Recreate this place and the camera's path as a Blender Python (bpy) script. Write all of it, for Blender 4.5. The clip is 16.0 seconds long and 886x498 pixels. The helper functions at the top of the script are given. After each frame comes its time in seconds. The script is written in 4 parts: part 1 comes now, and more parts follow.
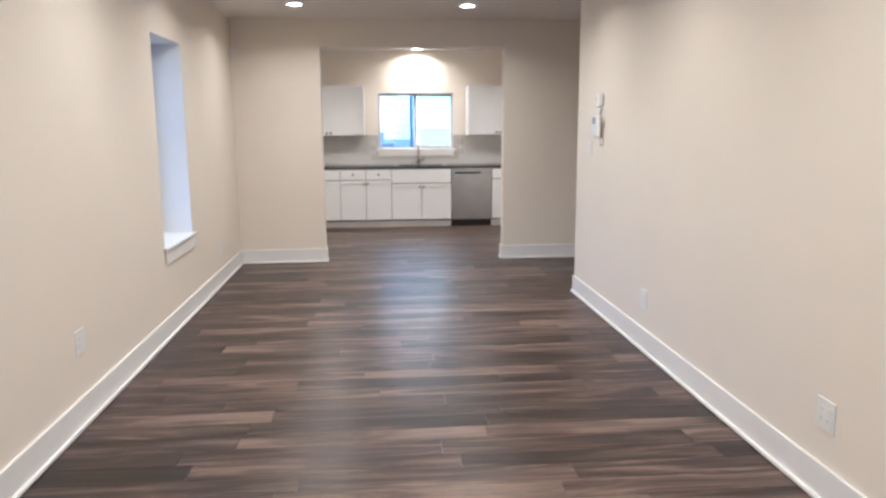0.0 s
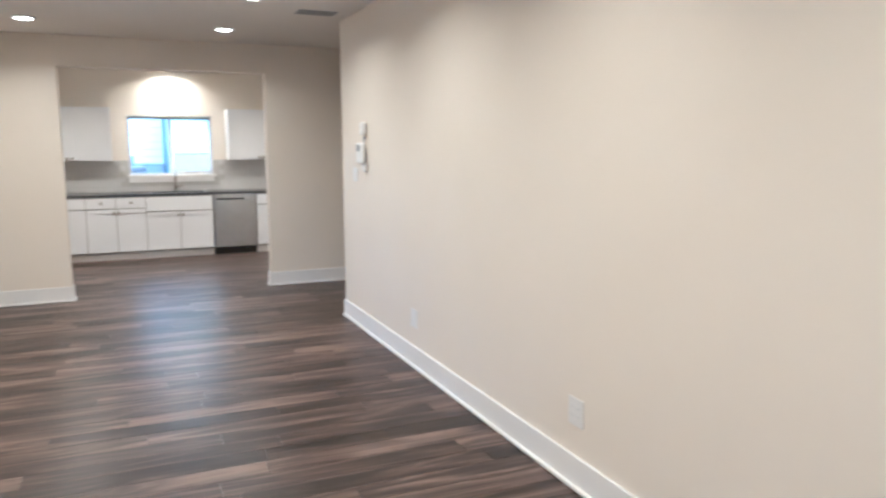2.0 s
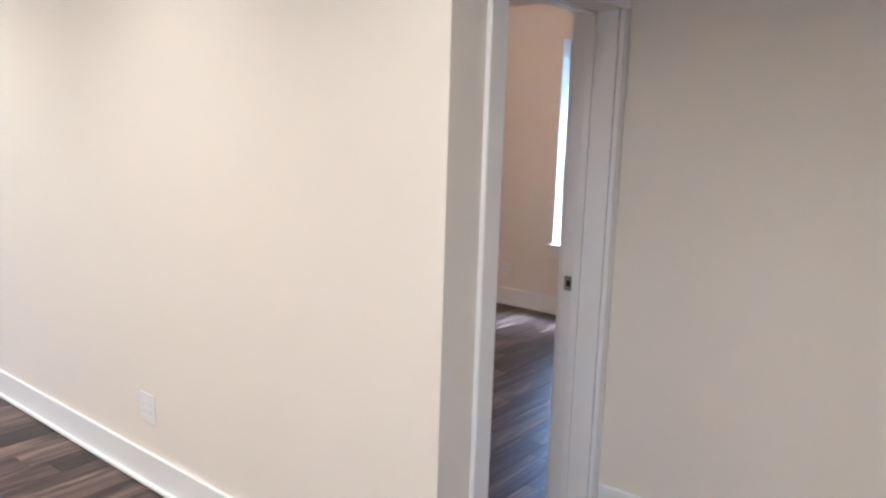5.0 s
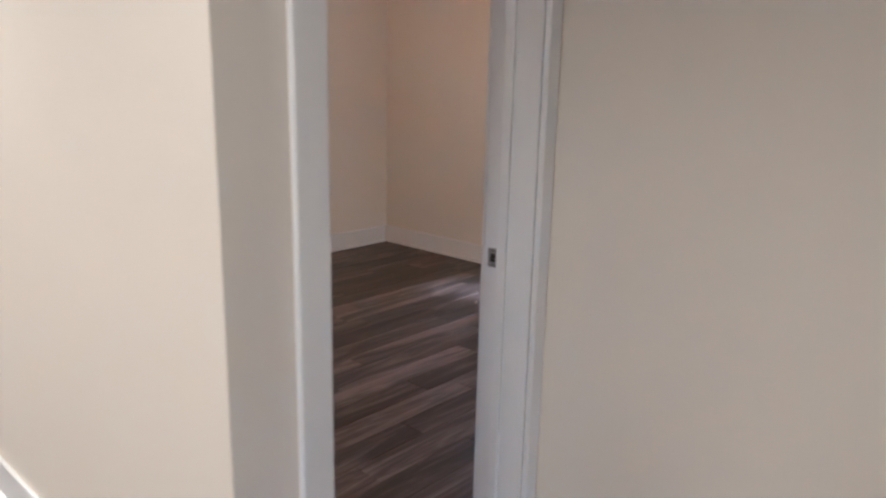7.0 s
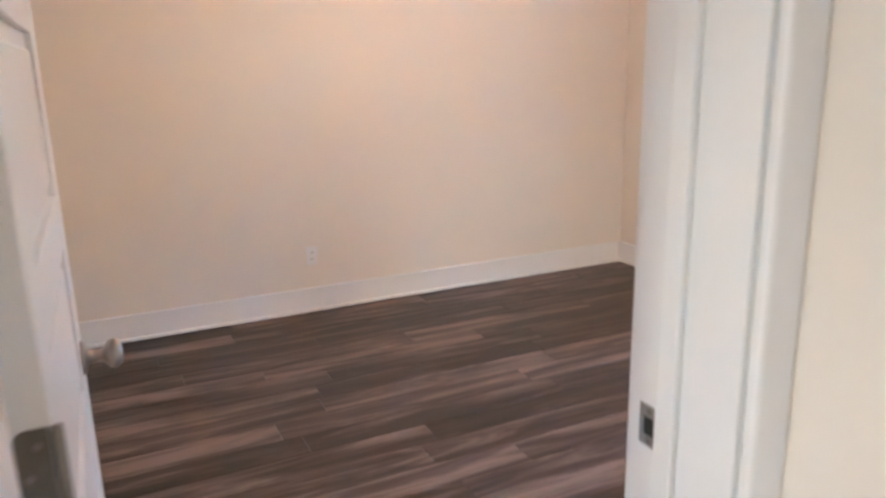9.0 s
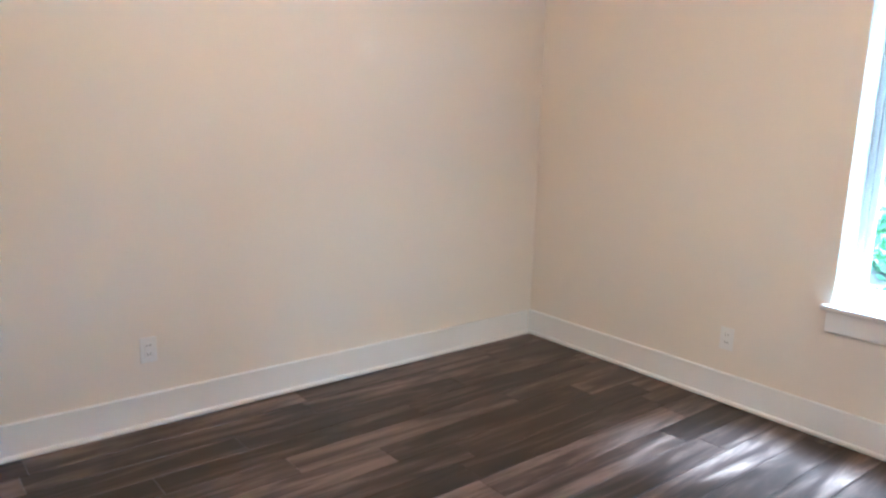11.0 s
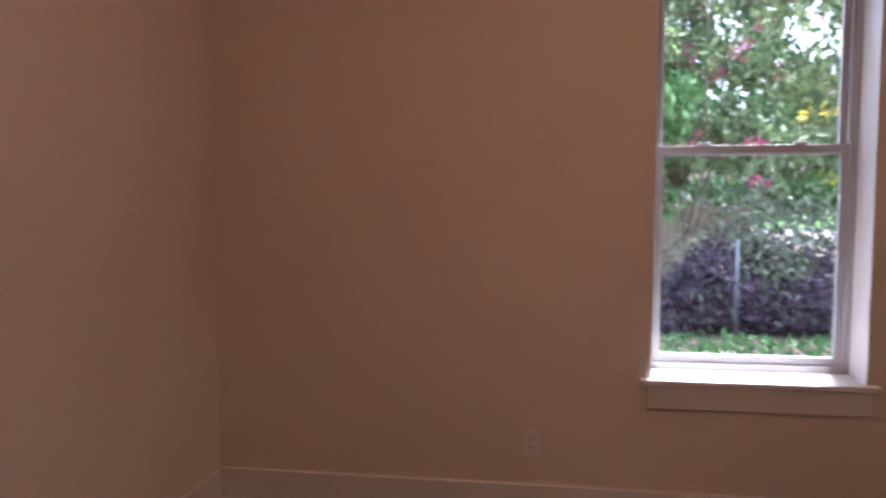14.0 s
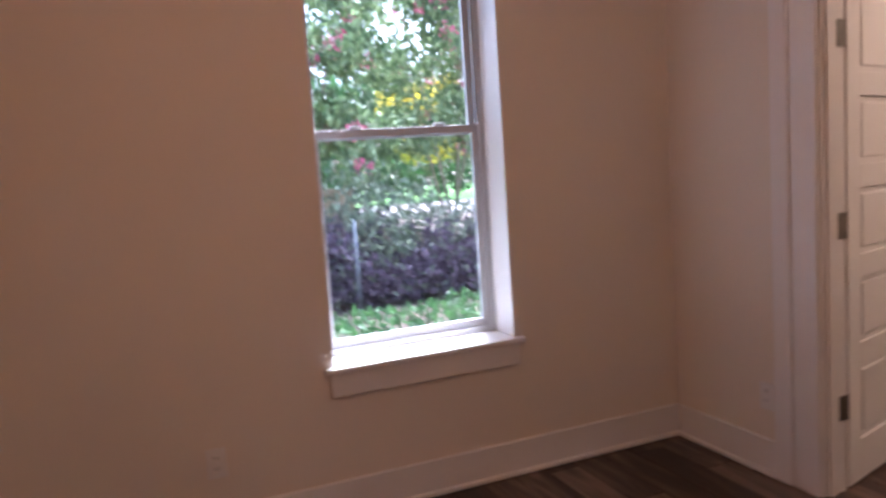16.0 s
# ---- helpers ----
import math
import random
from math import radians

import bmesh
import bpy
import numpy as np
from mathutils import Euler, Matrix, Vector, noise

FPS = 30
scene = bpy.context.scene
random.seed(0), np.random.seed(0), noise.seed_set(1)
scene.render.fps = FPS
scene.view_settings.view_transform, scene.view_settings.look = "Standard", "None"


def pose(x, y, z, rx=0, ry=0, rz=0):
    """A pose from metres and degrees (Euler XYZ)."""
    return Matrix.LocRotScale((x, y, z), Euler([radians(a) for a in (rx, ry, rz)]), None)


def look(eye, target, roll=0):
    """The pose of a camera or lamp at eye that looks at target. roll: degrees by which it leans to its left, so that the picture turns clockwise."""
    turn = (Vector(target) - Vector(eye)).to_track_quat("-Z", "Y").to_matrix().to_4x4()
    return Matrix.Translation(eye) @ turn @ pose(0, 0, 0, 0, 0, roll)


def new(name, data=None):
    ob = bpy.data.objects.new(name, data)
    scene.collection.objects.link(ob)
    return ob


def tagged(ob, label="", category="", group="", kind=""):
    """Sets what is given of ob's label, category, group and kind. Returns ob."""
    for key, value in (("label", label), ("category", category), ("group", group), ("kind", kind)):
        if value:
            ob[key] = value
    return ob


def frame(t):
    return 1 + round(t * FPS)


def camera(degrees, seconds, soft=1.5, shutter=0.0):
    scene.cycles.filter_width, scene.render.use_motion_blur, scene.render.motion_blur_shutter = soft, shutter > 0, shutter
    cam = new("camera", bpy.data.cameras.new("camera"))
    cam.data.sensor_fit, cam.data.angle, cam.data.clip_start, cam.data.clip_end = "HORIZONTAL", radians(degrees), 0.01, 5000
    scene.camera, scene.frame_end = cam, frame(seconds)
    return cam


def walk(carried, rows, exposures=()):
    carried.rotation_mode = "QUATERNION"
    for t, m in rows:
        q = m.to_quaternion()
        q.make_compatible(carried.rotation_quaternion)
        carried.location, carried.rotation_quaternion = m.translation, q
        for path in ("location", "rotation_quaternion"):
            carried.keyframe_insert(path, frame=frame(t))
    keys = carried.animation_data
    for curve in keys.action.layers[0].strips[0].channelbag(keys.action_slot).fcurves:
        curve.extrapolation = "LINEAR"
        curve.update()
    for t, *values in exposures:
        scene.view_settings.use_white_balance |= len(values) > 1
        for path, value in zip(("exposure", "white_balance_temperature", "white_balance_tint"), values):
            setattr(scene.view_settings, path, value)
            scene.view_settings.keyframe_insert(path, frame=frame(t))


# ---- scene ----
cam = camera(62.9, 16.0, soft=2.4, shutter=0.6)
PATH = [
    (0, (0.02, 0.025, 1.521), (0.195, 1.988, 1.184), -0.3),
    (0.5, (-0.023, -0.003, 1.539), (0.248, 1.954, 1.227), -1.9),
    (1, (-0.056, -0.002, 1.554), (0.419, 1.917, 1.252), -0.7),
    (1.5, (-0.043, 0.002, 1.56), (0.59, 1.877, 1.27), -0.1),
    (2, (-0.024, -0.019, 1.566), (0.769, 1.795, 1.284), -0.2),
    (2.5, (0.001, -0.07, 1.583), (0.968, 1.658, 1.302), -0.2),
    (3, (0.042, -0.158, 1.606), (1.165, 1.474, 1.328), -0.5),
    (3.5, (0.104, -0.138, 1.606), (1.369, 1.388, 1.337), -0.3),
    (4, (0.155, -0.139, 1.606), (1.556, 1.265, 1.345), 0.6),
    (4.5, (0.189, -0.176, 1.613), (1.68, 1.127, 1.332), 0.8),
    (5, (0.218, -0.214, 1.618), (1.77, 1.002, 1.281), 1.7),
    (7.4, (1.361, -0.147, 1.53), (2.749, 1.207, 1.042), 0.2),
    (8, (1.732, 0.071, 1.526), (2.986, 1.554, 1.048), -1.9),
    (8.5, (1.961, 0.259, 1.492), (3.018, 1.873, 0.964), -1.4),
    (9, (2.173, 0.474, 1.48), (3.014, 2.221, 0.991), -1.2),
    (9.5, (2.282, 0.727, 1.459), (3.143, 2.475, 1.007), 1.3),
    (9.7, (2.312, 0.827, 1.453), (3.238, 2.546, 1.021), 1.6),
    (12, (2.513, 2.065, 1.469), (3.850, 3.505, 1.099), 0.4),
    (12.5, (2.619, 2.296, 1.464), (4.053, 3.659, 1.169), -1.1),
    (13, (2.692, 2.721, 1.405), (4.429, 3.673, 1.125), 1.0),
    (13.5, (2.735, 3.071, 1.336), (4.638, 3.667, 1.188), -0.3),
    (14, (2.774, 3.297, 1.364), (4.747, 3.593, 1.212), -0.1),
    (14.2, (2.772, 3.358, 1.371), (4.755, 3.551, 1.198), 0.8),
    (14.5, (2.797, 3.404, 1.372), (4.792, 3.412, 1.222), -2.5),
    (14.8, (2.796, 3.428, 1.371), (4.786, 3.308, 1.204), -5.3),
    (15, (2.798, 3.447, 1.372), (4.781, 3.235, 1.217), -2.1),
    (15.5, (2.88, 3.484, 1.376), (4.81, 2.974, 1.251), -1.1),
    (15.8, (2.94, 3.501, 1.372), (4.816, 2.832, 1.191), -6.0),
    (16, (2.966, 3.536, 1.373), (4.805, 2.779, 1.154), -3.9),
]
EXPOSURES = [(0.0, 4.25, 4180, 0), (2.5, 4.36, 4080, -3), (5.2, 4.54, 4100, 0), (7.3, 4.36, 4150, 0), (8.4, 5.08, 4200, -1), (9.7, 5.55, 4080, -6), (11.8, 5.15, 3750, -11),
             (12.6, 5.1, 3750, -11), (13.2, 3.85, 4500, 2), (14.0, 3.2, 5550, 28), (15.0, 3.42, 5500, 32), (16.0, 3.5, 5250, 25)]
walk(cam, [(t, look(eye, target, roll)) for t, eye, target, roll in PATH], EXPOSURES)

# ---- world and sun ----
world = bpy.data.worlds.new("World")
scene.world = world
world.use_nodes = True
sky = world.node_tree.nodes.new("ShaderNodeTexSky")
sky.sky_type = "NISHITA"
sky.sun_disc = False
sky.dust_density, sky.air_density = 7.0, 0.75
sky.ozone_density = 0.3
sky.sun_elevation, sky.sun_rotation = radians(66), radians(124)
world.node_tree.links.new(sky.outputs[0], world.node_tree.nodes["Background"].inputs[0])
world.node_tree.nodes["Background"].inputs[1].default_value = 0.12
sun_data = bpy.data.lights.new("sun", "SUN")
sun_data.energy, sun_data.angle, sun_data.color = 2.2, radians(20), (1.0, 0.94, 0.84)
sun = new("sun", sun_data)
sun.matrix_world = look((9, -6, 25), (0, 0, 0))

LAMP_COLOUR = (1.0, 0.67, 0.40)
CAN_POWER = 0.95


def disc_lamp(x, y, z, power, size=0.13, spread=150):
    d = bpy.data.lights.new("can_lamp", "AREA")
    d.shape, d.size, d.energy, d.color, d.spread = "DISK", size, power, LAMP_COLOUR, radians(spread)
    o = new("can_lamp", d)
    o.matrix_world = pose(x, y, z)
    return o


# ---- plan, in metres ----
XL, XR, XR2 = -1.52, 1.80, 1.93          # living room's side walls, bedroom's west face
YF, YF2 = 8.17, 8.30                     # wall between living room and kitchen
YB = 11.49                               # kitchen's back wall
YE = 6.42                                # end of the living room's east wall
YD, YS = 1.02, 1.20                      # door wall, its two faces
XC = 2.88                                # west-facing wall beside the bedroom door
XB, YN = 5.74, 4.747                     # bedroom's east and north walls
XO = 6.03                                # outer face of the east wall
YO = -3.0                                # front wall
ZC = 2.657
BH = 0.156


# ---- materials ----
def material(name, colour, rough=0.5, metal=0.0, vary=0.05, scale=3.0, fine=120.0, bump=0.02, spec=0.5):
    m = bpy.data.materials.new(name)
    m.use_nodes = True
    n, l = m.node_tree.nodes, m.node_tree.links
    b = n["Principled BSDF"]
    b.inputs["Roughness"].default_value, b.inputs["Metallic"].default_value = rough, metal
    b.inputs["Specular IOR Level"].default_value = spec
    geo = n.new("ShaderNodeNewGeometry")
    big, small = n.new("ShaderNodeTexNoise"), n.new("ShaderNodeTexNoise")
    big.inputs["Scale"].default_value, small.inputs["Scale"].default_value = scale, fine
    big.inputs["Detail"].default_value = small.inputs["Detail"].default_value = 3
    l.new(geo.outputs["Position"], big.inputs["Vector"])
    l.new(geo.outputs["Position"], small.inputs["Vector"])
    ramp = n.new("ShaderNodeMapRange")
    ramp.inputs["From Min"].default_value, ramp.inputs["From Max"].default_value = 0.3, 0.7
    ramp.inputs["To Min"].default_value, ramp.inputs["To Max"].default_value = 1 - vary, 1 + vary
    l.new(big.outputs["Fac"], ramp.inputs["Value"])
    mul = n.new("ShaderNodeVectorMath")
    mul.operation = "SCALE"
    mul.inputs[0].default_value = colour
    l.new(ramp.outputs[0], mul.inputs["Scale"])
    l.new(mul.outputs[0], b.inputs["Base Color"])
    if bump:
        bp = n.new("ShaderNodeBump")
        bp.inputs["Strength"].default_value, bp.inputs["Distance"].default_value = bump * 5, 0.002
        l.new(small.outputs["Fac"], bp.inputs["Height"])
        l.new(bp.outputs[0], b.inputs["Normal"])
    return m


def plank_material(name, per_island):
    m = bpy.data.materials.new(name)
    m.use_nodes = True
    n, l = m.node_tree.nodes, m.node_tree.links
    b = n["Principled BSDF"]
    geo = n.new("ShaderNodeNewGeometry")
    if per_island:
        rnd = geo.outputs["Random Per Island"]
    else:
        rnd = n.new("ShaderNodeObjectInfo").outputs["Random"]
    far = n.new("ShaderNodeMath")
    far.operation = "MULTIPLY"
    far.inputs[1].default_value = 57.0
    l.new(rnd, far.inputs[0])
    comb = n.new("ShaderNodeCombineXYZ")
    l.new(far.outputs[0], comb.inputs[2])
    add = n.new("ShaderNodeVectorMath")
    l.new(geo.outputs["Position"], add.inputs[0])
    l.new(comb.outputs[0], add.inputs[1])

    def grain(sx, sy, detail, wave):
        s = n.new("ShaderNodeVectorMath")
        s.operation = "MULTIPLY"
        s.inputs[1].default_value = (sx, sy, 1.0)
        l.new(add.outputs[0], s.inputs[0])
        t = n.new("ShaderNodeTexNoise")
        t.inputs["Scale"].default_value, t.inputs["Detail"].default_value = 1.0, detail
        t.inputs["Roughness"].default_value = 0.62
        t.inputs["Distortion"].default_value = wave
        l.new(s.outputs[0], t.inputs["Vector"])
        return t.outputs["Fac"]
    broad, fine = grain(1.25, 11.5, 5.0, 0.9), grain(4.0, 75.0, 4.0, 0.25)
    mix = n.new("ShaderNodeMath")
    mix.operation = "MULTIPLY_ADD"
    mix.inputs[1].default_value = 0.22
    l.new(fine, mix.inputs[0])
    l.new(broad, mix.inputs[2])
    tone = n.new("ShaderNodeMath")
    tone.operation = "MULTIPLY_ADD"
    tone.inputs[1].default_value = 0.22
    l.new(rnd, tone.inputs[0])
    l.new(mix.outputs[0], tone.inputs[2])
    ramp = n.new("ShaderNodeValToRGB")
    r = ramp.color_ramp
    r.elements[0].position, r.elements[0].color = 0.52, (0.0125, 0.0074, 0.0059, 1)
    r.elements[1].position, r.elements[1].color = 0.90, (0.195, 0.137, 0.11, 1)
    mid = r.elements.new(0.65)
    mid.color = (0.031, 0.0186, 0.0148, 1)
    mid2 = r.elements.new(0.76)
    mid2.color = (0.080, 0.051, 0.041, 1)
    l.new(tone.outputs[0], ramp.inputs[0])
    l.new(ramp.outputs[0], b.inputs["Base Color"])
    rr = n.new("ShaderNodeMapRange")
    rr.inputs["To Min"].default_value, rr.inputs["To Max"].default_value = 0.26, 0.44
    b.inputs["Specular IOR Level"].default_value = 0.38
    l.new(fine, rr.inputs["Value"])
    l.new(rr.outputs[0], b.inputs["Roughness"])
    bp = n.new("ShaderNodeBump")
    bp.inputs["Strength"].default_value, bp.inputs["Distance"].default_value = 0.12, 0.001
    l.new(fine, bp.inputs["Height"])
    l.new(bp.outputs[0], b.inputs["Normal"])
    return m


def leaf_material(name, dark, light, rough=0.55):
    m = bpy.data.materials.new(name)
    m.use_nodes = True
    n, l = m.node_tree.nodes, m.node_tree.links
    b = n["Principled BSDF"]
    b.inputs["Roughness"].default_value = rough
    geo = n.new("ShaderNodeNewGeometry")
    ramp = n.new("ShaderNodeValToRGB")
    ramp.color_ramp.elements[0].color = (*dark, 1)
    ramp.color_ramp.elements[1].color = (*light, 1)
    l.new(geo.outputs["Random Per Island"], ramp.inputs[0])
    l.new(ramp.outputs[0], b.inputs["Base Color"])
    tr = n.new("ShaderNodeBsdfTranslucent")
    l.new(ramp.outputs[0], tr.inputs["Color"])
    mx = n.new("ShaderNodeMixShader")
    mx.inputs[0].default_value = 0.35
    l.new(b.outputs[0], mx.inputs[1])
    l.new(tr.outputs[0], mx.inputs[2])
    l.new(mx.outputs[0], n["Material Output"].inputs[0])
    return m


def glass_material(name):
    m = bpy.data.materials.new(name)
    m.use_nodes = True
    n, l = m.node_tree.nodes, m.node_tree.links
    tr, gl, mx, fr = (n.new("ShaderNodeBsdfTransparent"), n.new("ShaderNodeBsdfGlossy"), n.new("ShaderNodeMixShader"), n.new("ShaderNodeFresnel"))
    tr.inputs[0].default_value = (0.93, 0.97, 0.97, 1)
    gl.inputs["Roughness"].default_value = 0.01
    fr.inputs[0].default_value = 1.45
    l.new(fr.outputs[0], mx.inputs[0])
    l.new(tr.outputs[0], mx.inputs[1])
    l.new(gl.outputs[0], mx.inputs[2])
    l.new(mx.outputs[0], n["Material Output"].inputs[0])
    return m


def glow_material(name, colour, strength):
    m = bpy.data.materials.new(name)
    m.use_nodes = True
    b = m.node_tree.nodes["Principled BSDF"]
    b.inputs["Emission Color"].default_value, b.inputs["Emission Strength"].default_value = (*colour, 1), strength
    return m


PAINT = material("cream_wall_paint", (0.79, 0.73, 0.645), 0.62, vary=0.015, scale=1.2, fine=260, bump=0.03)
CEIL = material("ceiling_paint", (0.78, 0.75, 0.70), 0.8, vary=0.02, scale=1.0, fine=300, bump=0.03)
TRIM = material("white_trim_paint", (0.82, 0.81, 0.80), 0.35, vary=0.02, scale=2.0, fine=90, bump=0.01)
CABINET = material("white_cabinet_paint", (0.80, 0.80, 0.82), 0.32, vary=0.015, scale=2.0, fine=90, bump=0.01)
# Grey puts the shadow lines between the white cabinet fronts into the body's colour.
SHADED_CARCASS = material("carcass_gap_shade", (0.26, 0.25, 0.24), 0.6, vary=0.06, scale=8)
PLASTIC = material("white_plastic", (0.80, 0.79, 0.77), 0.4, vary=0.02, scale=9, fine=200, bump=0)
GREY_PLASTIC = material("grey_plastic", (0.30, 0.31, 0.33), 0.4, vary=0.05, scale=20, fine=200, bump=0)
DARK = material("dark_slot", (0.015, 0.015, 0.015), 0.6, bump=0)
NICKEL = material("satin_nickel", (0.34, 0.31, 0.28), 0.28, 1.0, vary=0.08, scale=40, fine=400, bump=0.01)
DARK_METAL = material("dark_hinge_metal", (0.22, 0.21, 0.195), 0.36, 1.0, vary=0.1, scale=40, fine=400, bump=0.01)
STEEL = material("brushed_stainless_steel", (0.50, 0.50, 0.50), 0.30, 1.0, vary=0.05, scale=6, fine=300, bump=0.01)
GRANITE = material("dark_grey_granite", (0.07, 0.07, 0.075), 0.2, vary=0.5, scale=140, fine=400, bump=0.005)
TILE = material("white_glazed_tile", (0.62, 0.61, 0.60), 0.15, vary=0.03, scale=5, fine=100, bump=0.005)
GROUT = material("grout", (0.50, 0.49, 0.47), 0.9, vary=0.06, scale=30)
# White vinyl greyed down: the shade of the backlit bars is in the colour.
VINYL = material("shaded_white_vinyl", (0.52, 0.54, 0.56), 0.4, vary=0.03, scale=5, bump=0.005)
GASKET = material("grey_window_channel", (0.36, 0.38, 0.40), 0.5, vary=0.06, scale=12, bump=0.01)
SUBFLOOR = material("dark_underlay", (0.03, 0.025, 0.02), 0.9)
PLANK = plank_material("grey_brown_vinyl_plank", False)
PLANK_REST = plank_material("grey_brown_vinyl_plank_rest", True)
GLASS = glass_material("window_glass")

GLOW = glow_material("lamp_lens", (1.0, 0.70, 0.43), 1.1)
SOIL = material("mulch", (0.06, 0.044, 0.032), 0.95, vary=0.5, scale=6, fine=60, bump=0.3)
LAWN = material("lawn", (0.10, 0.24, 0.05), 0.9, vary=0.35, scale=2, fine=80, bump=0.3)
ASPHALT = material("pale_road", (0.14, 0.125, 0.12), 0.9, vary=0.12, scale=2, fine=80, bump=0.1)
BARK = material("smooth_grey_bark", (0.26, 0.20, 0.16), 0.85, vary=0.3, scale=9, fine=70, bump=0.2)
SIDING = material("pale_painted_siding", (0.36, 0.38, 0.39), 0.7, vary=0.04, scale=2, fine=60)
SIDING_BLUE = material("pale_blue_siding", (0.25, 0.335, 0.36), 0.7, vary=0.04, scale=2, fine=60)
ROOF = material("grey_shingle", (0.16, 0.16, 0.17), 0.9, vary=0.25, scale=12, fine=60, bump=0.2)
FENCE = material("weathered_tan_board", (0.36, 0.29, 0.20), 0.85, vary=0.2, scale=4, fine=60, bump=0.2)
GALV = material("galvanised_post", (0.14, 0.16, 0.18), 0.7, 0.0, vary=0.1, scale=10)
GREEN = leaf_material("green_leaves", (0.05, 0.10, 0.04), (0.27, 0.37, 0.17))
BRIGHT = leaf_material("bright_green_leaves", (0.11, 0.28, 0.08), (0.32, 0.56, 0.24))
DARKGREEN = leaf_material("dark_green_leaves", (0.02, 0.06, 0.02), (0.08, 0.19, 0.06))
PURPLE = leaf_material("purple_leaves", (0.024, 0.018, 0.030), (0.15, 0.115, 0.17))
PINK = leaf_material("pink_blossom", (0.50, 0.06, 0.16), (0.80, 0.25, 0.40))
YELLOW = leaf_material("yellow_leaves", (0.45, 0.38, 0.03), (0.80, 0.70, 0.10))
GREYGREEN = leaf_material("grey_green_leaves", (0.06, 0.09, 0.05), (0.25, 0.31, 0.22))


# ---- mesh helpers ----
def bx(bm, x0, y0, z0, x1, y1, z1, bevel=0.0):
    r = bmesh.ops.create_cube(bm, size=1.0)
    for v in r["verts"]:
        v.co = Vector((x0 + (v.co.x + 0.5) * (x1 - x0), y0 + (v.co.y + 0.5) * (y1 - y0), z0 + (v.co.z + 0.5) * (z1 - z0)))
    if bevel:
        edges = list({e for v in r["verts"] for e in v.link_edges})
        bmesh.ops.bevel(bm, geom=edges, offset=bevel, segments=2, affect="EDGES", profile=0.5)
    return bm


def box(x0, y0, z0, x1, y1, z1, bevel=0.0):
    return bx(bmesh.new(), x0, y0, z0, x1, y1, z1, bevel)


def cyl(bm, a, b, r, r2=None, n=16, caps=True):
    a, b = Vector(a), Vector(b)
    turn = (b - a).to_track_quat("Z", "Y").to_matrix().to_4x4()
    m = Matrix.Translation((a + b) / 2) @ turn
    bmesh.ops.create_cone(bm, cap_ends=caps, segments=n, radius1=r, radius2=r if r2 is None else r2, depth=(b - a).length, matrix=m)
    return bm


def lathe(bm, points, centre, axis, n=20):
    """Turns (radius, height) points round an axis through centre."""
    turn = Vector(axis).to_track_quat("Z", "Y").to_matrix()
    rings = []
    for r, h in points:
        rings.append([bm.verts.new(Vector(centre) + turn @ Vector((r * math.cos(k * math.tau / n), r * math.sin(k * math.tau / n), h))) for k in range(n)])
    for a, b in zip(rings, rings[1:]):
        for k in range(n):
            bm.faces.new((a[k], a[(k + 1) % n], b[(k + 1) % n], b[k]))
    bm.faces.new(list(reversed(rings[0])))
    bm.faces.new(rings[-1])
    return bm


def part(name, bm, mat, parent=None, label="", smooth=False):
    me = bpy.data.meshes.new(name)
    bmesh.ops.recalc_face_normals(bm, faces=bm.faces)
    bm.to_mesh(me)
    bm.free()
    me.materials.append(mat)
    if smooth:
        for p in me.polygons:
            p.use_smooth = True
    ob = new(name, me)
    if parent is not None:
        ob.parent = parent
        ob.matrix_parent_inverse = parent.matrix_world.inverted() if parent.type == "MESH" else Matrix.Identity(4)
    return tagged(ob, label) if label else ob


def structure(name, bm, mat, label, category, smooth=False):
    return tagged(part(name, bm, mat, None, "", smooth), label, category, "", "structure")


def empty(name, label, category, group="", kind=""):
    return tagged(new(name), label, category, group, kind)


def raw(name, verts, faces, mat, parent=None):
    me = bpy.data.meshes.new(name)
    me.from_pydata(verts, [], faces)
    me.materials.append(mat)
    ob = new(name, me)
    if parent is not None:
        ob.parent = parent
    return ob


# ---- walls, ceiling ----
def wall(name, boxes, label):
    bm = bmesh.new()
    for b in boxes:
        bx(bm, *b)
    return structure(name, bm, PAINT, label, "wall")


WE0, WE1, WEZ0, WEZ1 = 2.08, 2.90, 0.602, 2.36      # bedroom window opening
WW0, WW1, WWZ0, WWZ1 = 5.33, 6.13, 0.64, 2.17         # living room window opening
K0, K1, KZ0, KZ1 = 0.045, 1.21, 1.15, 2.015           # kitchen window opening
O0, O1, OZ = -0.58, 1.436, 2.356                      # opening to the kitchen
D0, D1, DZ = 2.055, 2.813, 2.06                       # bedroom door opening
YC = 1.075
C0, C1 = 4.165, 4.915                                   # closet door opening
XK = 2.6                                              # kitchen's east wall

wall("wall_west", [(XL - 0.36, YO, 0, XL, WW0, ZC), (XL - 0.36, WW1, 0, XL, YB + 0.2, ZC), (XL - 0.36, WW0, 0, XL, WW1, WWZ0), (XL - 0.36, WW0, WWZ1, XL, WW1, ZC)],
     "cream painted wall with a tall narrow window")
wall("wall_opening", [(XL, YF, 0, O0, YF2, ZC), (O1, YF, 0, 3.4, YF2, ZC), (O0, YF, OZ, O1, YF2, ZC)], "cream painted wall with a wide cased opening to the kitchen")
wall("wall_kitchen", [(XL, YB, 0, K0, YB + 0.2, ZC), (K1, YB, 0, XK + 0.2, YB + 0.2, ZC), (K0, YB, 0, K1, YB + 0.2, KZ0), (K0, YB, KZ1, K1, YB + 0.2, ZC)],
     "cream painted kitchen wall with a sliding window")
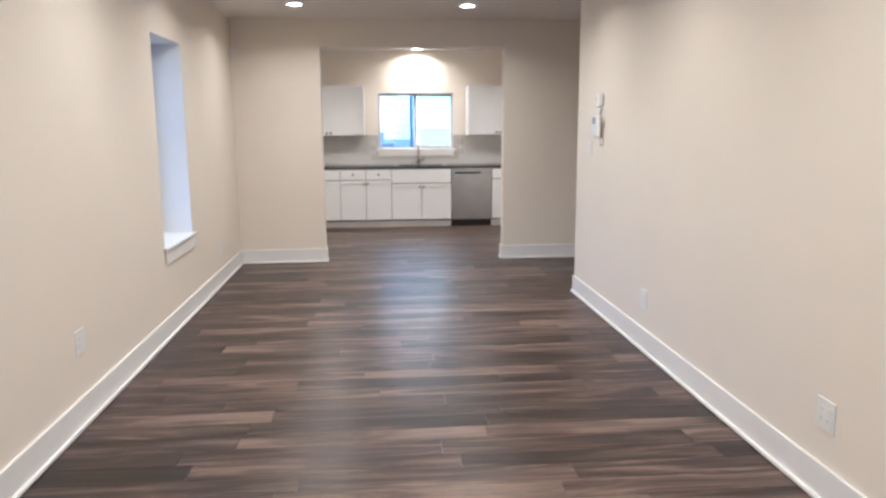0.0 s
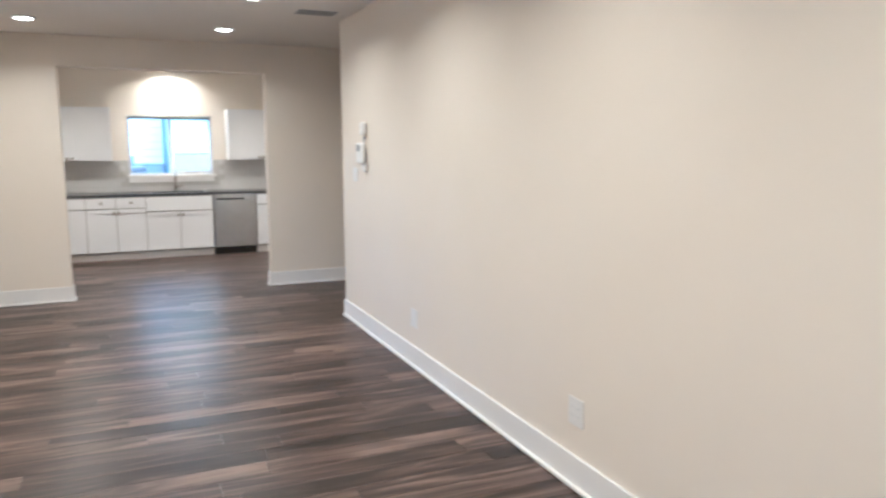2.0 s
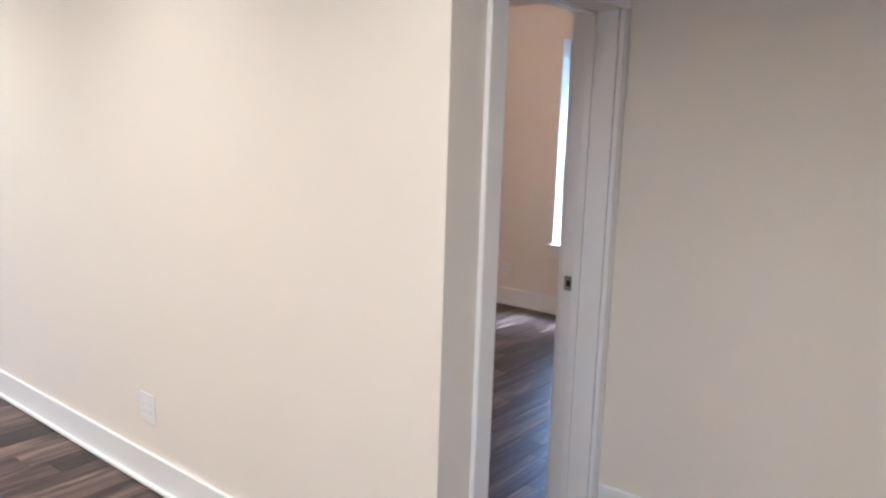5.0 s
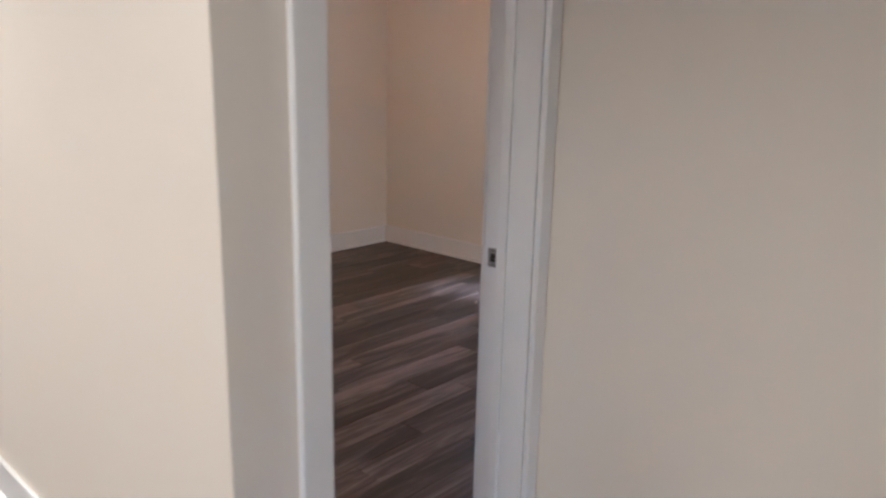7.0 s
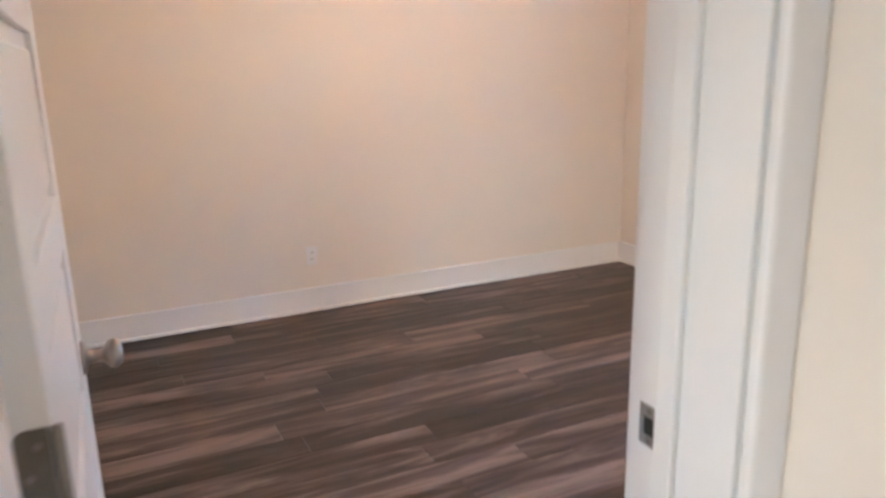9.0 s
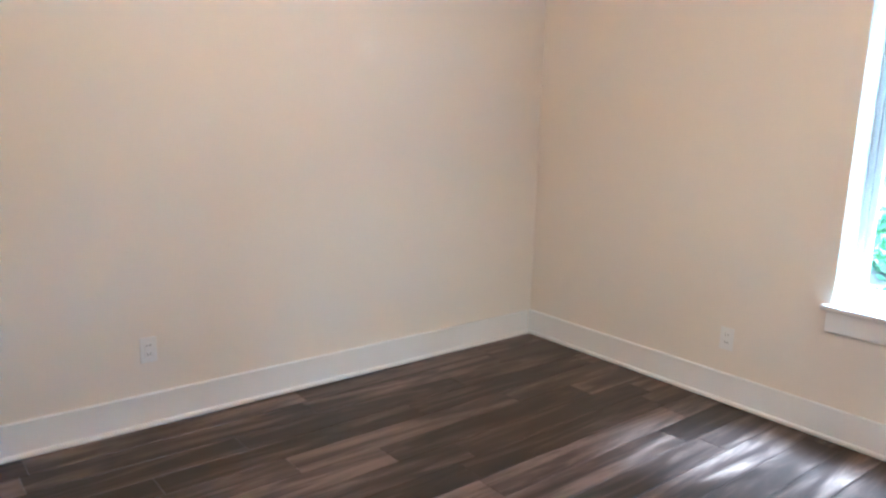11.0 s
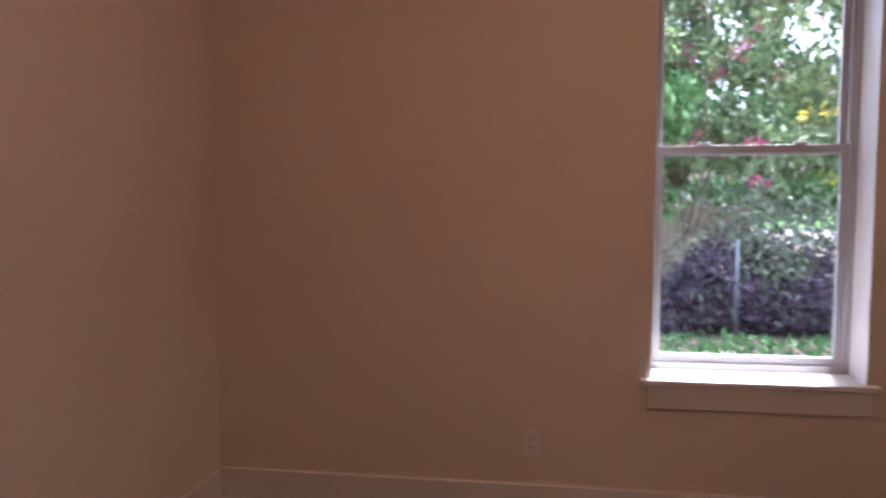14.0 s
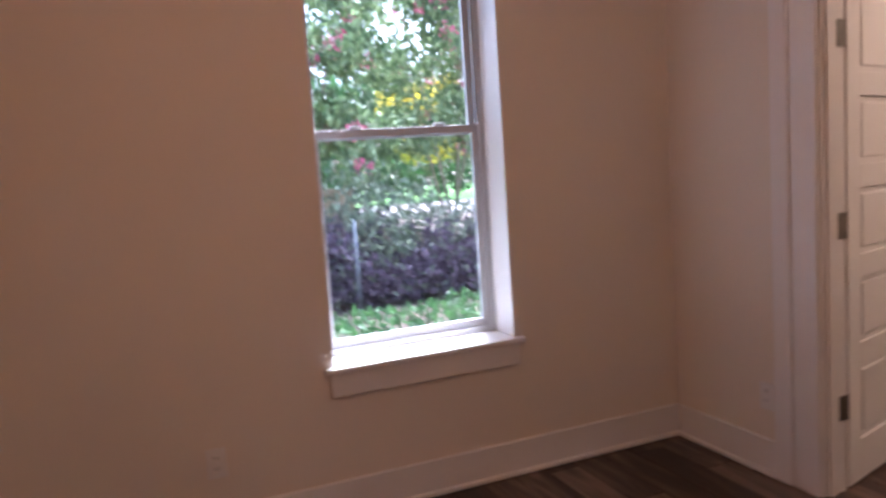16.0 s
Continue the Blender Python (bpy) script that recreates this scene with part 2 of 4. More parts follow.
wall("wall_kitchen_side", [(XK, YF2, 0, XK + 0.2, YB, ZC)], "cream painted side wall of the kitchen")
wall("wall_living_east", [(XR, YD, 0, XR2, YE, ZC)], "long cream painted wall beside the bedroom door")
wall("wall_hall", [(XR2, YE - 0.12, 0, 3.4, YE, ZC), (3.4, YE - 0.12, 0, 3.5, YF2, ZC)], "cream painted walls of a short hall")
wall("wall_bedroom_door", [(XR2, YD, 0, D0 - 0.02, YS, ZC), (D1 + 0.02, YD, 0, XC + 0.13, YS, ZC), (D0 - 0.02, YD, DZ + 0.02, D1 + 0.02, YS, ZC), (XC + 0.13, YC, 0, C0 - 0.02, YS, ZC),
     (C1 + 0.02, YC, 0, XB, YS, ZC), (C0 - 0.02, YC, DZ + 0.02, C1 + 0.02, YS, ZC)], "cream painted wall with two white door openings")
wall("wall_entry", [(XC, YO, 0, XC + 0.13, YD, ZC)], "cream painted wall butting against the door casing")
wall("wall_bedroom_north", [(XR2, YN, 0, XB, YN + 0.13, ZC)], "cream painted bedroom wall with an outlet")
wall("wall_bedroom_east", [(XB, YO, 0, XO, WE0, ZC), (XB, WE1, 0, XO, YN + 0.13, ZC), (XB, WE0, 0, XO, WE1, WEZ0), (XB, WE0, WEZ1, XO, WE1, ZC)],
     "cream painted bedroom wall with a tall sash window")
F0, F1, FZ0, FZ1 = -0.35, 0.45, 0.64, 2.17
wall("wall_front", [(XL - 0.36, YO - 0.2, 0, F0, YO, ZC), (F1, YO - 0.2, 0, XO, YO, ZC), (F0, YO - 0.2, 0, F1, YO, FZ0), (F0, YO - 0.2, FZ1, F1, YO, ZC)], "plain cream front wall with a window")
structure("ceiling", box(XL - 0.36, YO - 0.2, ZC, XO, YB + 0.2, ZC + 0.12), CEIL, "flat off-white painted ceiling", "ceiling")


# ---- baseboards ----
def baseboard(x0, y0, x1, y1, side):
    """A board with a shoe along a wall's foot; side points into the room."""
    bm = bmesh.new()
    for depth, z0, z1, bev in ((0.015, 0.002, BH, 0.004), (0.03, 0.001, 0.022, 0.006)):
        sx, sy = side
        ax, bx_, ay, by = min(x0, x1), max(x0, x1), min(y0, y1), max(y0, y1)
        if sx > 0: bx_ = ax + depth
        if sx < 0: ax = bx_ - depth
        if sy > 0: by = ay + depth
        if sy < 0: ay = by - depth
        bx(bm, ax, ay, z0, bx_, by, z1, bev)
    structure("baseboard", bm, TRIM, "white painted baseboard with a small shoe moulding", "baseboard")


baseboard(XL, YO, XL, YF, (1, 0))
baseboard(XL + 0.031, YF, O0 + 0.015, YF, (0, -1))
baseboard(O1 - 0.015, YF, 3.4, YF, (0, -1))
baseboard(O0, YF + 0.001, O0, YF2 - 0.001, (1, 0))
baseboard(O1, YF + 0.001, O1, YF2 - 0.001, (-1, 0))
baseboard(XR, YD + 0.001, XR, YE + 0.015, (-1, 0))
baseboard(XR + 0.001, YE, 3.4, YE, (0, 1))
baseboard(XC, YO, XC, YD - 0.022, (-1, 0))
baseboard(XR2, YS + 0.03, XR2, YN, (1, 0))
baseboard(XR2 + 0.031, YN, XB - 0.031, YN, (0, -1))
baseboard(XB, YS, XB, YN, (-1, 0))
baseboard(D1 + 0.11, YS, C0 - 0.11, YS, (0, 1))
baseboard(C1 + 0.214, YS, XB - 0.031, YS, (0, 1))


# ---- windows ----
def sash_window(name, label, wall_x, out, y0, y1, z0, z1, mid, depth):
    """A single-hung window in a wall of constant x; out is the way outside (+1 or -1)."""
    w = empty(name, label, "window", "", "structure")
    g = wall_x + out * depth

    def bar(nm, d0, d1, ya, yb, za, zb, mat=VINYL, bev=0.003):
        a, b = sorted((g + out * d0, g + out * d1))
        return part(nm, box(a, ya, za, b, yb, zb, bev), mat, w)
    t = 0.032
    bar("window_frame", -0.03, 0.06, y0, y0 + t, z0, z1)
    bar("window_frame", -0.03, 0.06, y1 - t, y1, z0, z1)
    bar("window_frame", -0.03, 0.06, y0 + t, y1 - t, z1 - t, z1)
    bar("window_frame", -0.03, 0.06, y0 + t, y1 - t, z0, z0 + 0.048)
    for nm, d, za, zb in (("upper_sash", 0.025, mid - 0.02, z1 - t), ("lower_sash", -0.005, z0 + 0.048, mid + 0.022)):
        s = bar(nm, d - 0.012, d + 0.012, y0 + t, y1 - t, zb - 0.035, zb)
        bm = bmesh.new()
        for ya, yb, zc, zd in ((y0 + t, y0 + t + 0.03, za, zb - 0.035), (y1 - t - 0.03, y1 - t, za, zb - 0.035), (y0 + t + 0.03, y1 - t - 0.03, za, za + 0.035)):
            a, b = sorted((g + out * (d - 0.012), g + out * (d + 0.012)))
            bx(bm, a, ya, zc, b, yb, zd, 0.003)
        part("sash_bars", bm, VINYL, s)
        pane = part("pane", box(*[f(g + out * (d - 0.003), g + out * (d + 0.003)) if k in (0, 3) else v for k, (f, v) in enumerate(
            ((min, 0), (min, y0 + t + 0.026), (min, za + 0.03), (max, 0), (max, y1 - t - 0.026), (max, zb - 0.03)))]), GLASS, s)
        pane.visible_shadow = False
    # grey side tracks
    for ya, yb in ((y0 + t, y0 + t + 0.008), (y1 - t - 0.008, y1 - t)):
        bar("side_track", -0.03, 0.0, ya, yb, mid + 0.03, z1 - t, GASKET, 0)
    # two small latches on the meeting rail
    for yy in (y0 + (y1 - y0) * 0.27, y0 + (y1 - y0) * 0.73):
        bar("latch", -0.035, -0.012, yy - 0.025, yy + 0.025, mid + 0.022, mid + 0.034)
    # lining of the opening, stool and apron
    a, b = sorted((wall_x + out * 0.001, g - out * 0.03))
    part("window_lining", box(a, y0 + 0.0005, z0 + 0.02, b, y0 + 0.006, z1 - 0.006), TRIM, w)
    part("window_lining", box(a, y1 - 0.006, z0 + 0.02, b, y1 - 0.0005, z1 - 0.006), TRIM, w)
    part("window_lining", box(a, y0 + 0.0005, z1 - 0.006, b, y1 - 0.0005, z1 - 0.0005), TRIM, w)
    a, b = sorted((wall_x - out * 0.001, g - out * 0.03))
    part("window_sill", box(a, y0 + 0.0005, z0 - 0.004, b, y1 - 0.0005, z0 + 0.02, 0.002), TRIM, w)
    a, b = sorted((wall_x - out * 0.032, wall_x - out * 0.001))
    part("window_sill", box(a, y0 - 0.038, z0 - 0.004, b, y1 + 0.038, z0 + 0.02, 0.005), TRIM, w)
    a, b = sorted((wall_x - out * 0.018, wall_x - out * 0.001))
    part("apron", box(a, y0 - 0.012, z0 - 0.1, b, y1 + 0.012, z0 - 0.0045, 0.003), TRIM, w)
    return w


sash_window("window_1", "white vinyl sash window with a deep white sill looking on a garden", XB, 1, WE0, WE1, WEZ0, WEZ1, 1.54, 0.20)
sash_window("window_2", "tall narrow white sash window in a deep reveal", XL, -1, WW0, WW1, WWZ0, WWZ1, 1.40, 0.27)


def kitchen_window():
    w = empty("window_3", "white sliding kitchen window with a ledge above the sink", "window", "", "structure")
    y = YB + 0.07
    for b in ((K0, y, KZ0, K0 + 0.03, y + 0.08, KZ1), (K1 - 0.03, y, KZ0, K1, y + 0.08, KZ1), (K0 + 0.03, y, KZ1 - 0.03, K1 - 0.03, y + 0.08, KZ1), (K0 + 0.03, y, KZ0, K1 - 0.03, y + 0.08, KZ0 + 0.03)):
        part("window_frame", box(*b, 0.003), VINYL, w)
    mid = (K0 + K1) / 2
    part("meeting_stile", box(mid - 0.028, y - 0.004, KZ0 + 0.03, mid + 0.028, y + 0.05, KZ1 - 0.03, 0.003), VINYL, w)
    part("sash_rail", box(mid + 0.028, y + 0.004, KZ0 + 0.03, K1 - 0.03, y + 0.03, KZ0 + 0.055, 0.003), VINYL, w)
    part("sash_rail", box(mid + 0.028, y + 0.004, KZ1 - 0.055, K1 - 0.03, y + 0.03, KZ1 - 0.03, 0.003), GASKET, w)
    part("sash_rail", box(K0 + 0.03, y + 0.004, KZ1 - 0.045, mid - 0.028, y + 0.03, KZ1 - 0.03, 0.003), GASKET, w)
    for a, b in ((K0 + 0.03, mid - 0.02), (mid + 0.02, K1 - 0.03)):
        p = part("pane", box(a, y + 0.03, KZ0 + 0.03, b, y + 0.036, KZ1 - 0.03), GLASS, w)
        p.visible_shadow = False
    for a, b in ((K0 + 0.0005, K0 + 0.006), (K1 - 0.006, K1 - 0.0005)):
        part("window_lining", box(a, YB - 0.001, KZ0 + 0.01, b, y, KZ1 - 0.006), TRIM, w)
    part("window_lining", box(K0 + 0.0005, YB - 0.001, KZ1 - 0.006, K1 - 0.0005, y, KZ1 - 0.0005), TRIM, w)
    part("window_sill", box(K0 - 0.04, YB - 0.04, KZ0 - 0.022, K1 + 0.04, YB - 0.012, KZ0 + 0.008, 0.004), TRIM, w)
    part("window_sill", box(K0 + 0.0005, YB - 0.0115, KZ0 - 0.004, K1 - 0.0005, y, KZ0 + 0.008), TRIM, w)
    part("apron", box(K0 - 0.01, YB - 0.03, KZ0 - 0.1, K1 + 0.01, YB - 0.012, KZ0 - 0.0225, 0.003), TRIM, w)


kitchen_window()


def front_window():
    w = empty("window_4", "white front window of the living room", "window", "", "structure")
    y = YO - 0.14
    mid = (F0 + F1) / 2
    for b in ((F0, FZ0, F0 + 0.05, FZ1), (F1 - 0.05, FZ0, F1, FZ1), (mid - 0.04, FZ0 + 0.05, mid + 0.04, FZ1 - 0.05), (F0 + 0.05, FZ0, F1 - 0.05, FZ0 + 0.05), (F0 + 0.05, FZ1 - 0.05, F1 - 0.05, FZ1)):
        part("window_frame", box(b[0], y - 0.04, b[1], b[2], y + 0.04, b[3], 0.003), VINYL, w)
    for a, b in ((F0 + 0.05, mid - 0.04), (mid + 0.04, F1 - 0.05)):
        part("pane", box(a, y - 0.003, FZ0 + 0.05, b, y + 0.003, FZ1 - 0.05), GLASS, w).visible_shadow = False
    part("window_sill", box(F0 - 0.04, YO + 0.001, FZ0 - 0.02, F1 + 0.04, YO + 0.03, FZ0 + 0.004, 0.004), TRIM, w)


front_window()


# ---- door openings ----
def door_frame(name, label, x0, x1, y_near, y_far, stop_y, casings):
    """Jambs, stops and casings of an opening in a wall of constant y; casings: (face y, way, left width, right width)."""
    d = empty(name, label, "door frame", "", "structure")
    part("jamb", box(x0 - 0.0195, y_near + 0.001, 0, x0, y_far - 0.001, DZ, 0.002), TRIM, d)
    part("jamb", box(x1, y_near + 0.001, 0, x1 + 0.0195, y_far - 0.001, DZ, 0.002), TRIM, d)
    part("jamb", box(x0 - 0.0195, y_near + 0.001, DZ, x1 + 0.0195, y_far - 0.001, DZ + 0.0195, 0.002), TRIM, d)
    for a, b in ((x0, x0 + 0.012), (x1 - 0.012, x1)):
        part("door_stop", box(a, stop_y, 0, b, stop_y + 0.035, DZ - 0.012, 0.003), TRIM, d)
    part("door_stop", box(x0, stop_y, DZ - 0.012, x1, stop_y + 0.035, DZ, 0.003), TRIM, d)
    for face, way, lw, rw in casings:
        a, b = sorted((face, face + way * 0.019))
        if lw:
            part("casing", box(x0 - 0.006 - lw, a, 0, x0 - 0.006, b, DZ + 0.006, 0.006), TRIM, d)
        if rw:
            part("casing", box(x1 + 0.006, a, 0, x1 + 0.006 + rw, b, DZ + 0.006, 0.006), TRIM, d)
        part("casing", box(x0 - 0.006 - lw, a, DZ + 0.0065, x1 + 0.006 + rw, b, DZ + 0.1, 0.006), TRIM, d)
    return d


frame_1 = door_frame("door_1", "white painted door casing and jambs in the entry corner", D0, D1, YD, YS, YD + 0.09, ((YD, -1, 0.088, 0.06), (YS, 1, 0.06, 0.1)))
frame_2 = door_frame("door_2", "white painted closet door casing and jambs", C0, C1, YC, YS, YS - 0.06, ((YS, 1, 0.1, 0.115),))
part("casing", box(C1 + 0.1215, YS + 0.0005, 0, C1 + 0.212, YS + 0.03, DZ + 0.1, 0.012), TRIM, frame_2)


def strike_plate(x, y, z):
    s = tagged(part("strike_plate", box(x - 0.002, y - 0.019, z - 0.03, x + 0.0005, y + 0.019, z + 0.03, 0.0008), NICKEL), "satin nickel strike plate on the white door jamb", "strike plate")
    # A flat dark patch on the plate gives the hole's inner shade.
    part("latch_hole_shade", box(x - 0.0026, y - 0.009, z - 0.013, x - 0.0021, y + 0.009, z + 0.013), DARK, s, "dark patch for the shade in the latch hole")
    for dz in (-0.022, 0.022):
        part("screw", cyl(bmesh.new(), (x - 0.003, y, z + dz), (x - 0.0015, y, z + dz), 0.004, n=10), DARK_METAL, s)


strike_plate(D1, YS - 0.036, 0.997)


def hinge_plate(z):
    """A thin plate with two rounded outer corners, on the plane x = 0."""
    bm = bmesh.new()
    outline = [(0.003, -0.05), (0.003, 0.05)]
    for cy, cz, a0 in ((0.022, 0.038, 90), (0.022, -0.038, 0)):
        outline += [(cy + 0.012 * math.cos(radians(a0 - k * 18)), cz + 0.012 * math.sin(radians(a0 - k * 18))) for k in range(6)]
    front = [bm.verts.new((-0.002, y, z + h)) for y, h in outline]
    back = [bm.verts.new((0.0004, y, z + h)) for y, h in outline]
    bm.faces.new(front)
    bm.faces.new(back)
    for k in range(len(outline)):
        bm.faces.new((front[k], front[k - 1], back[k - 1], back[k]))
    return bm


def five_panel_door(name, label, hinge, angle, knob_side, hinges, width=0.74, height=2.03):
    """A leaf built along +x from its hinge edge, 35 mm thick, then turned about the hinge."""
    d = empty(name, label, "door")
    d.matrix_world = pose(hinge[0], hinge[1], 0.012, 0, 0, angle)
    th, st = 0.035, 0.105
    part("slab", box(0.001, 0.011, 0.001, width - 0.001, th - 0.011, height - 0.001), TRIM, d)
    for a, b in ((0, st), (width - st, width)):
        part("stile", box(a, 0, 0, b, th, height, 0.002), TRIM, d)
    zs = np.linspace(0.17, height - 0.1, 6)
    rails = [(0, 0.17)] + [(z - 0.045, z + 0.045) for z in zs[1:-1]] + [(height - 0.1, height)]
    for a, b in rails:
        part("rail", box(st + 0.0005, 0.0005, a, width - st - 0.0005, th - 0.0005, b, 0.002), TRIM, d)
    for (a0, a1), (b0, b1) in zip(rails, rails[1:]):
        part("panel", box(st + 0.03, 0.004, a1 + 0.025, width - st - 0.03, th - 0.004, b0 - 0.025, 0.006), TRIM, d)
    for s in ((-1, 1) if knob_side else ()):
        y = 0 if s < 0 else th
        bm = lathe(bmesh.new(), [(0.032, 0), (0.032, 0.004), (0.026, 0.008), (0.012, 0.011), (0.010, 0.032), (0.016, 0.038), (0.026, 0.046), (0.028, 0.056), (0.023, 0.066), (0.010, 0.070)],
                   (width - 0.065, y, 0.965), (0, s, 0))
        part("knob", bm, NICKEL, d, "satin nickel door knob", True)
    for z in hinges:
        bm = hinge_plate(z)
        h = part("hinge", bm, DARK_METAL, d, "dark grey metal hinge leaf")
        part("hinge_barrel", cyl(bmesh.new(), (-0.004, -0.004 if knob_side else th + 0.004, z - 0.05), (-0.004, -0.004 if knob_side else th + 0.004, z + 0.05), 0.006, n=12), DARK_METAL, d)
        for k in (-0.032, 0.0, 0.032):
            part("screw", cyl(bmesh.new(), (-0.0028, 0.018 + (0.006 if k == 0 else -0.004), z + k), (-0.001, 0.018 + (0.006 if k == 0 else -0.004), z + k), 0.0042, n=10), NICKEL, d)
    return d


five_panel_door("bedroom_door", "white five-panel door standing open against the bedroom wall", (D0 + 0.052, YS + 0.002), 89.6, True, (0.33, 1.095, 1.80))


def closet_door():
    d = five_panel_door("closet_door", "white five-panel closet door standing open into the closet", (C1 - 0.004, YC - 0.012), -75, False, (0.33, 1.045, 1.76), 0.73)
    return d


closet_door()
for z in (0.342, 1.057, 1.772):
    tagged(part("jamb_hinge", box(C1 - 0.003, YC - 0.008, z - 0.05, C1 - 0.0008, YC + 0.04, z + 0.05, 0.0005), DARK_METAL, frame_2), "dark grey metal hinge leaf on the jamb")


# ---- ceiling lights and vent ----
def can_light(x, y, power=CAN_POWER):
    c = empty("recessed_light", "lit white recessed ceiling light", "ceiling light", "recessed ceiling lights")
    c.matrix_world = pose(x, y, ZC)
    bm = bmesh.new()
    lathe(bm, [(0.068, -0.0015), (0.095, -0.0015), (0.098, -0.006), (0.070, -0.010)], (0, 0, 0), (0, 0, 1), 28)
    part("trim_ring", bm, TRIM, c, "", True)
    part("lens", cyl(bmesh.new(), (0, 0, -0.0135), (0, 0, -0.0105), 0.066, n=28), GLOW, c, "glowing frosted lens")
    disc_lamp(x, y, ZC - 0.016, power)


for k in range(6):
    can_light(-0.73, 7.22 - 1.62 * k)
    can_light(0.91, 7.22 - 1.62 * k)
can_light(0.64, 11.27, 1.4)
can_light(-0.6, 9.6, 1.9)
can_light(1.7, 9.6, 1.9)


def dome_light(x, y, power, colour=LAMP_COLOUR):
    d = empty("dome_light", "lit white glass dome ceiling light", "ceiling light")
    d.matrix_world = pose(x, y, ZC)
    part("base", cyl(bmesh.new(), (0, 0, -0.02), (0, 0, -0.0005), 0.16, n=32), TRIM, d)
    part("dome", lathe(bmesh.new(), [(0.15, -0.0205), (0.145, -0.045), (0.11, -0.075), (0.06, -0.09), (0.01, -0.095)], (0, 0, 0), (0, 0, 1), 32), GLOW, d, "glowing glass dome", True)
    p = bpy.data.lights.new("dome_lamp", "POINT")
    p.energy, p.color, p.shadow_soft_size = power, colour, 0.1
    new("dome_lamp", p).location = (x, y, ZC - 0.21)


dome_light(3.85, 3.0, 1.28, (1.0, 0.43, 0.165))
dome_light(4.3, -0.2, 3.0)


def ceiling_vent(x, y):
    v = empty("ceiling_vent", "grey metal ceiling vent grille", "vent")
    v.matrix_world = pose(x, y, ZC)
    for b in ((-0.16, -0.09, 0.16, -0.07), (-0.16, 0.07, 0.16, 0.09), (-0.16, -0.07, -0.14, 0.07), (0.14, -0.07, 0.16, 0.07)):
        part("vent_frame", box(b[0], b[1], -0.008, b[2], b[3], -0.0005, 0.002), GREY_PLASTIC, v)
    for k in range(7):
        yk = -0.06 + k * 0.02
        part("slat", box(-0.14, yk - 0.007, -0.0065, 0.14, yk + 0.004, -0.0035), GREY_PLASTIC, v)
    # Near-black sheet painted as the shade of the duct behind the slats.
    part("duct_shade", box(-0.14, -0.07, -0.0022, 0.14, 0.07, -0.0006), DARK, v)


ceiling_vent(1.5, 6.06)


# ---- wall fittings ----
def wide_outlet(x, y, z, rz):
    """A two-gang plate with two flat rectangular receptacles, its face along local -y."""
    o = empty("outlet", "white two-gang wall outlet plate above the baseboard", "outlet", "living room outlets")
    o.matrix_world = pose(x, y, z, 0, 0, rz)
    part("plate", box(-0.059, -0.006, -0.066, 0.059, -0.0005, 0.066, 0.002), PLASTIC, o)
    for gx in (-0.024, 0.024):
        socket = part("socket", box(gx - 0.0165, -0.0075, -0.033, gx + 0.0165, -0.0055, 0.033, 0.001), PLASTIC, o)
        for s in (-1, 1):
            for dx in (-0.006, 0.006):
                part("slot", box(gx + dx - 0.001, -0.0079, s * 0.019 - 0.004, gx + dx + 0.001, -0.0074, s * 0.019 + 0.004), GREY_PLASTIC, socket)
            part("screw", cyl(bmesh.new(), (gx, -0.0066, s * 0.048), (gx, -0.0055, s * 0.048), 0.003, n=8), PLASTIC, o)


def outlet(x, y, z, rz):
    """A duplex outlet plate whose face looks along local -y."""
    o = empty("outlet", "white duplex wall outlet above the baseboard", "outlet", "bedroom outlets")
    o.matrix_world = pose(x, y, z, 0, 0, rz)
    part("plate", box(-0.036, -0.006, -0.058, 0.036, -0.0005, 0.058, 0.002), PLASTIC, o)
    for s in (-1, 1):
        socket = part("socket", box(-0.017, -0.008, s * 0.02 - 0.014, 0.017, -0.0055, s * 0.02 + 0.014, 0.003), PLASTIC, o)
        for dx in (-0.007, 0.007):
            # Thin dark bars on the face, coloured as the shade inside the slots.
            part("slot", box(dx - 0.0013, -0.0086, s * 0.02 - 0.003, dx + 0.0013, -0.0079, s * 0.02 + 0.007), DARK, socket)


wide_outlet(XR, 2.638, 0.362, -90)
wide_outlet(XR, 4.66, 0.355, -90)
wide_outlet(XL, 3.76, 0.435, 90)
wide_outlet(XL, 7.16, 0.36, 90)
outlet(3.325, YN, 0.357, 0)
outlet(XB, 3.373, 0.333, -90)
outlet(5.185, YS, 0.338, 180)


def light_switch(x, y, z):
    s = empty("light_switch", "white double rocker light switch", "light switch")
    s.matrix_world = pose(x, y, z, 0, 0, -90)
    part("plate", box(-0.058, -0.006, -0.058, 0.058, -0.0005, 0.058, 0.002), PLASTIC, s)
    for dx in (-0.023, 0.023):
        part("rocker", box(dx - 0.016, -0.0085, -0.033, dx + 0.016, -0.0055, 0.033, 0.002), PLASTIC, s)


light_switch(XR, 6.02, 1.325)


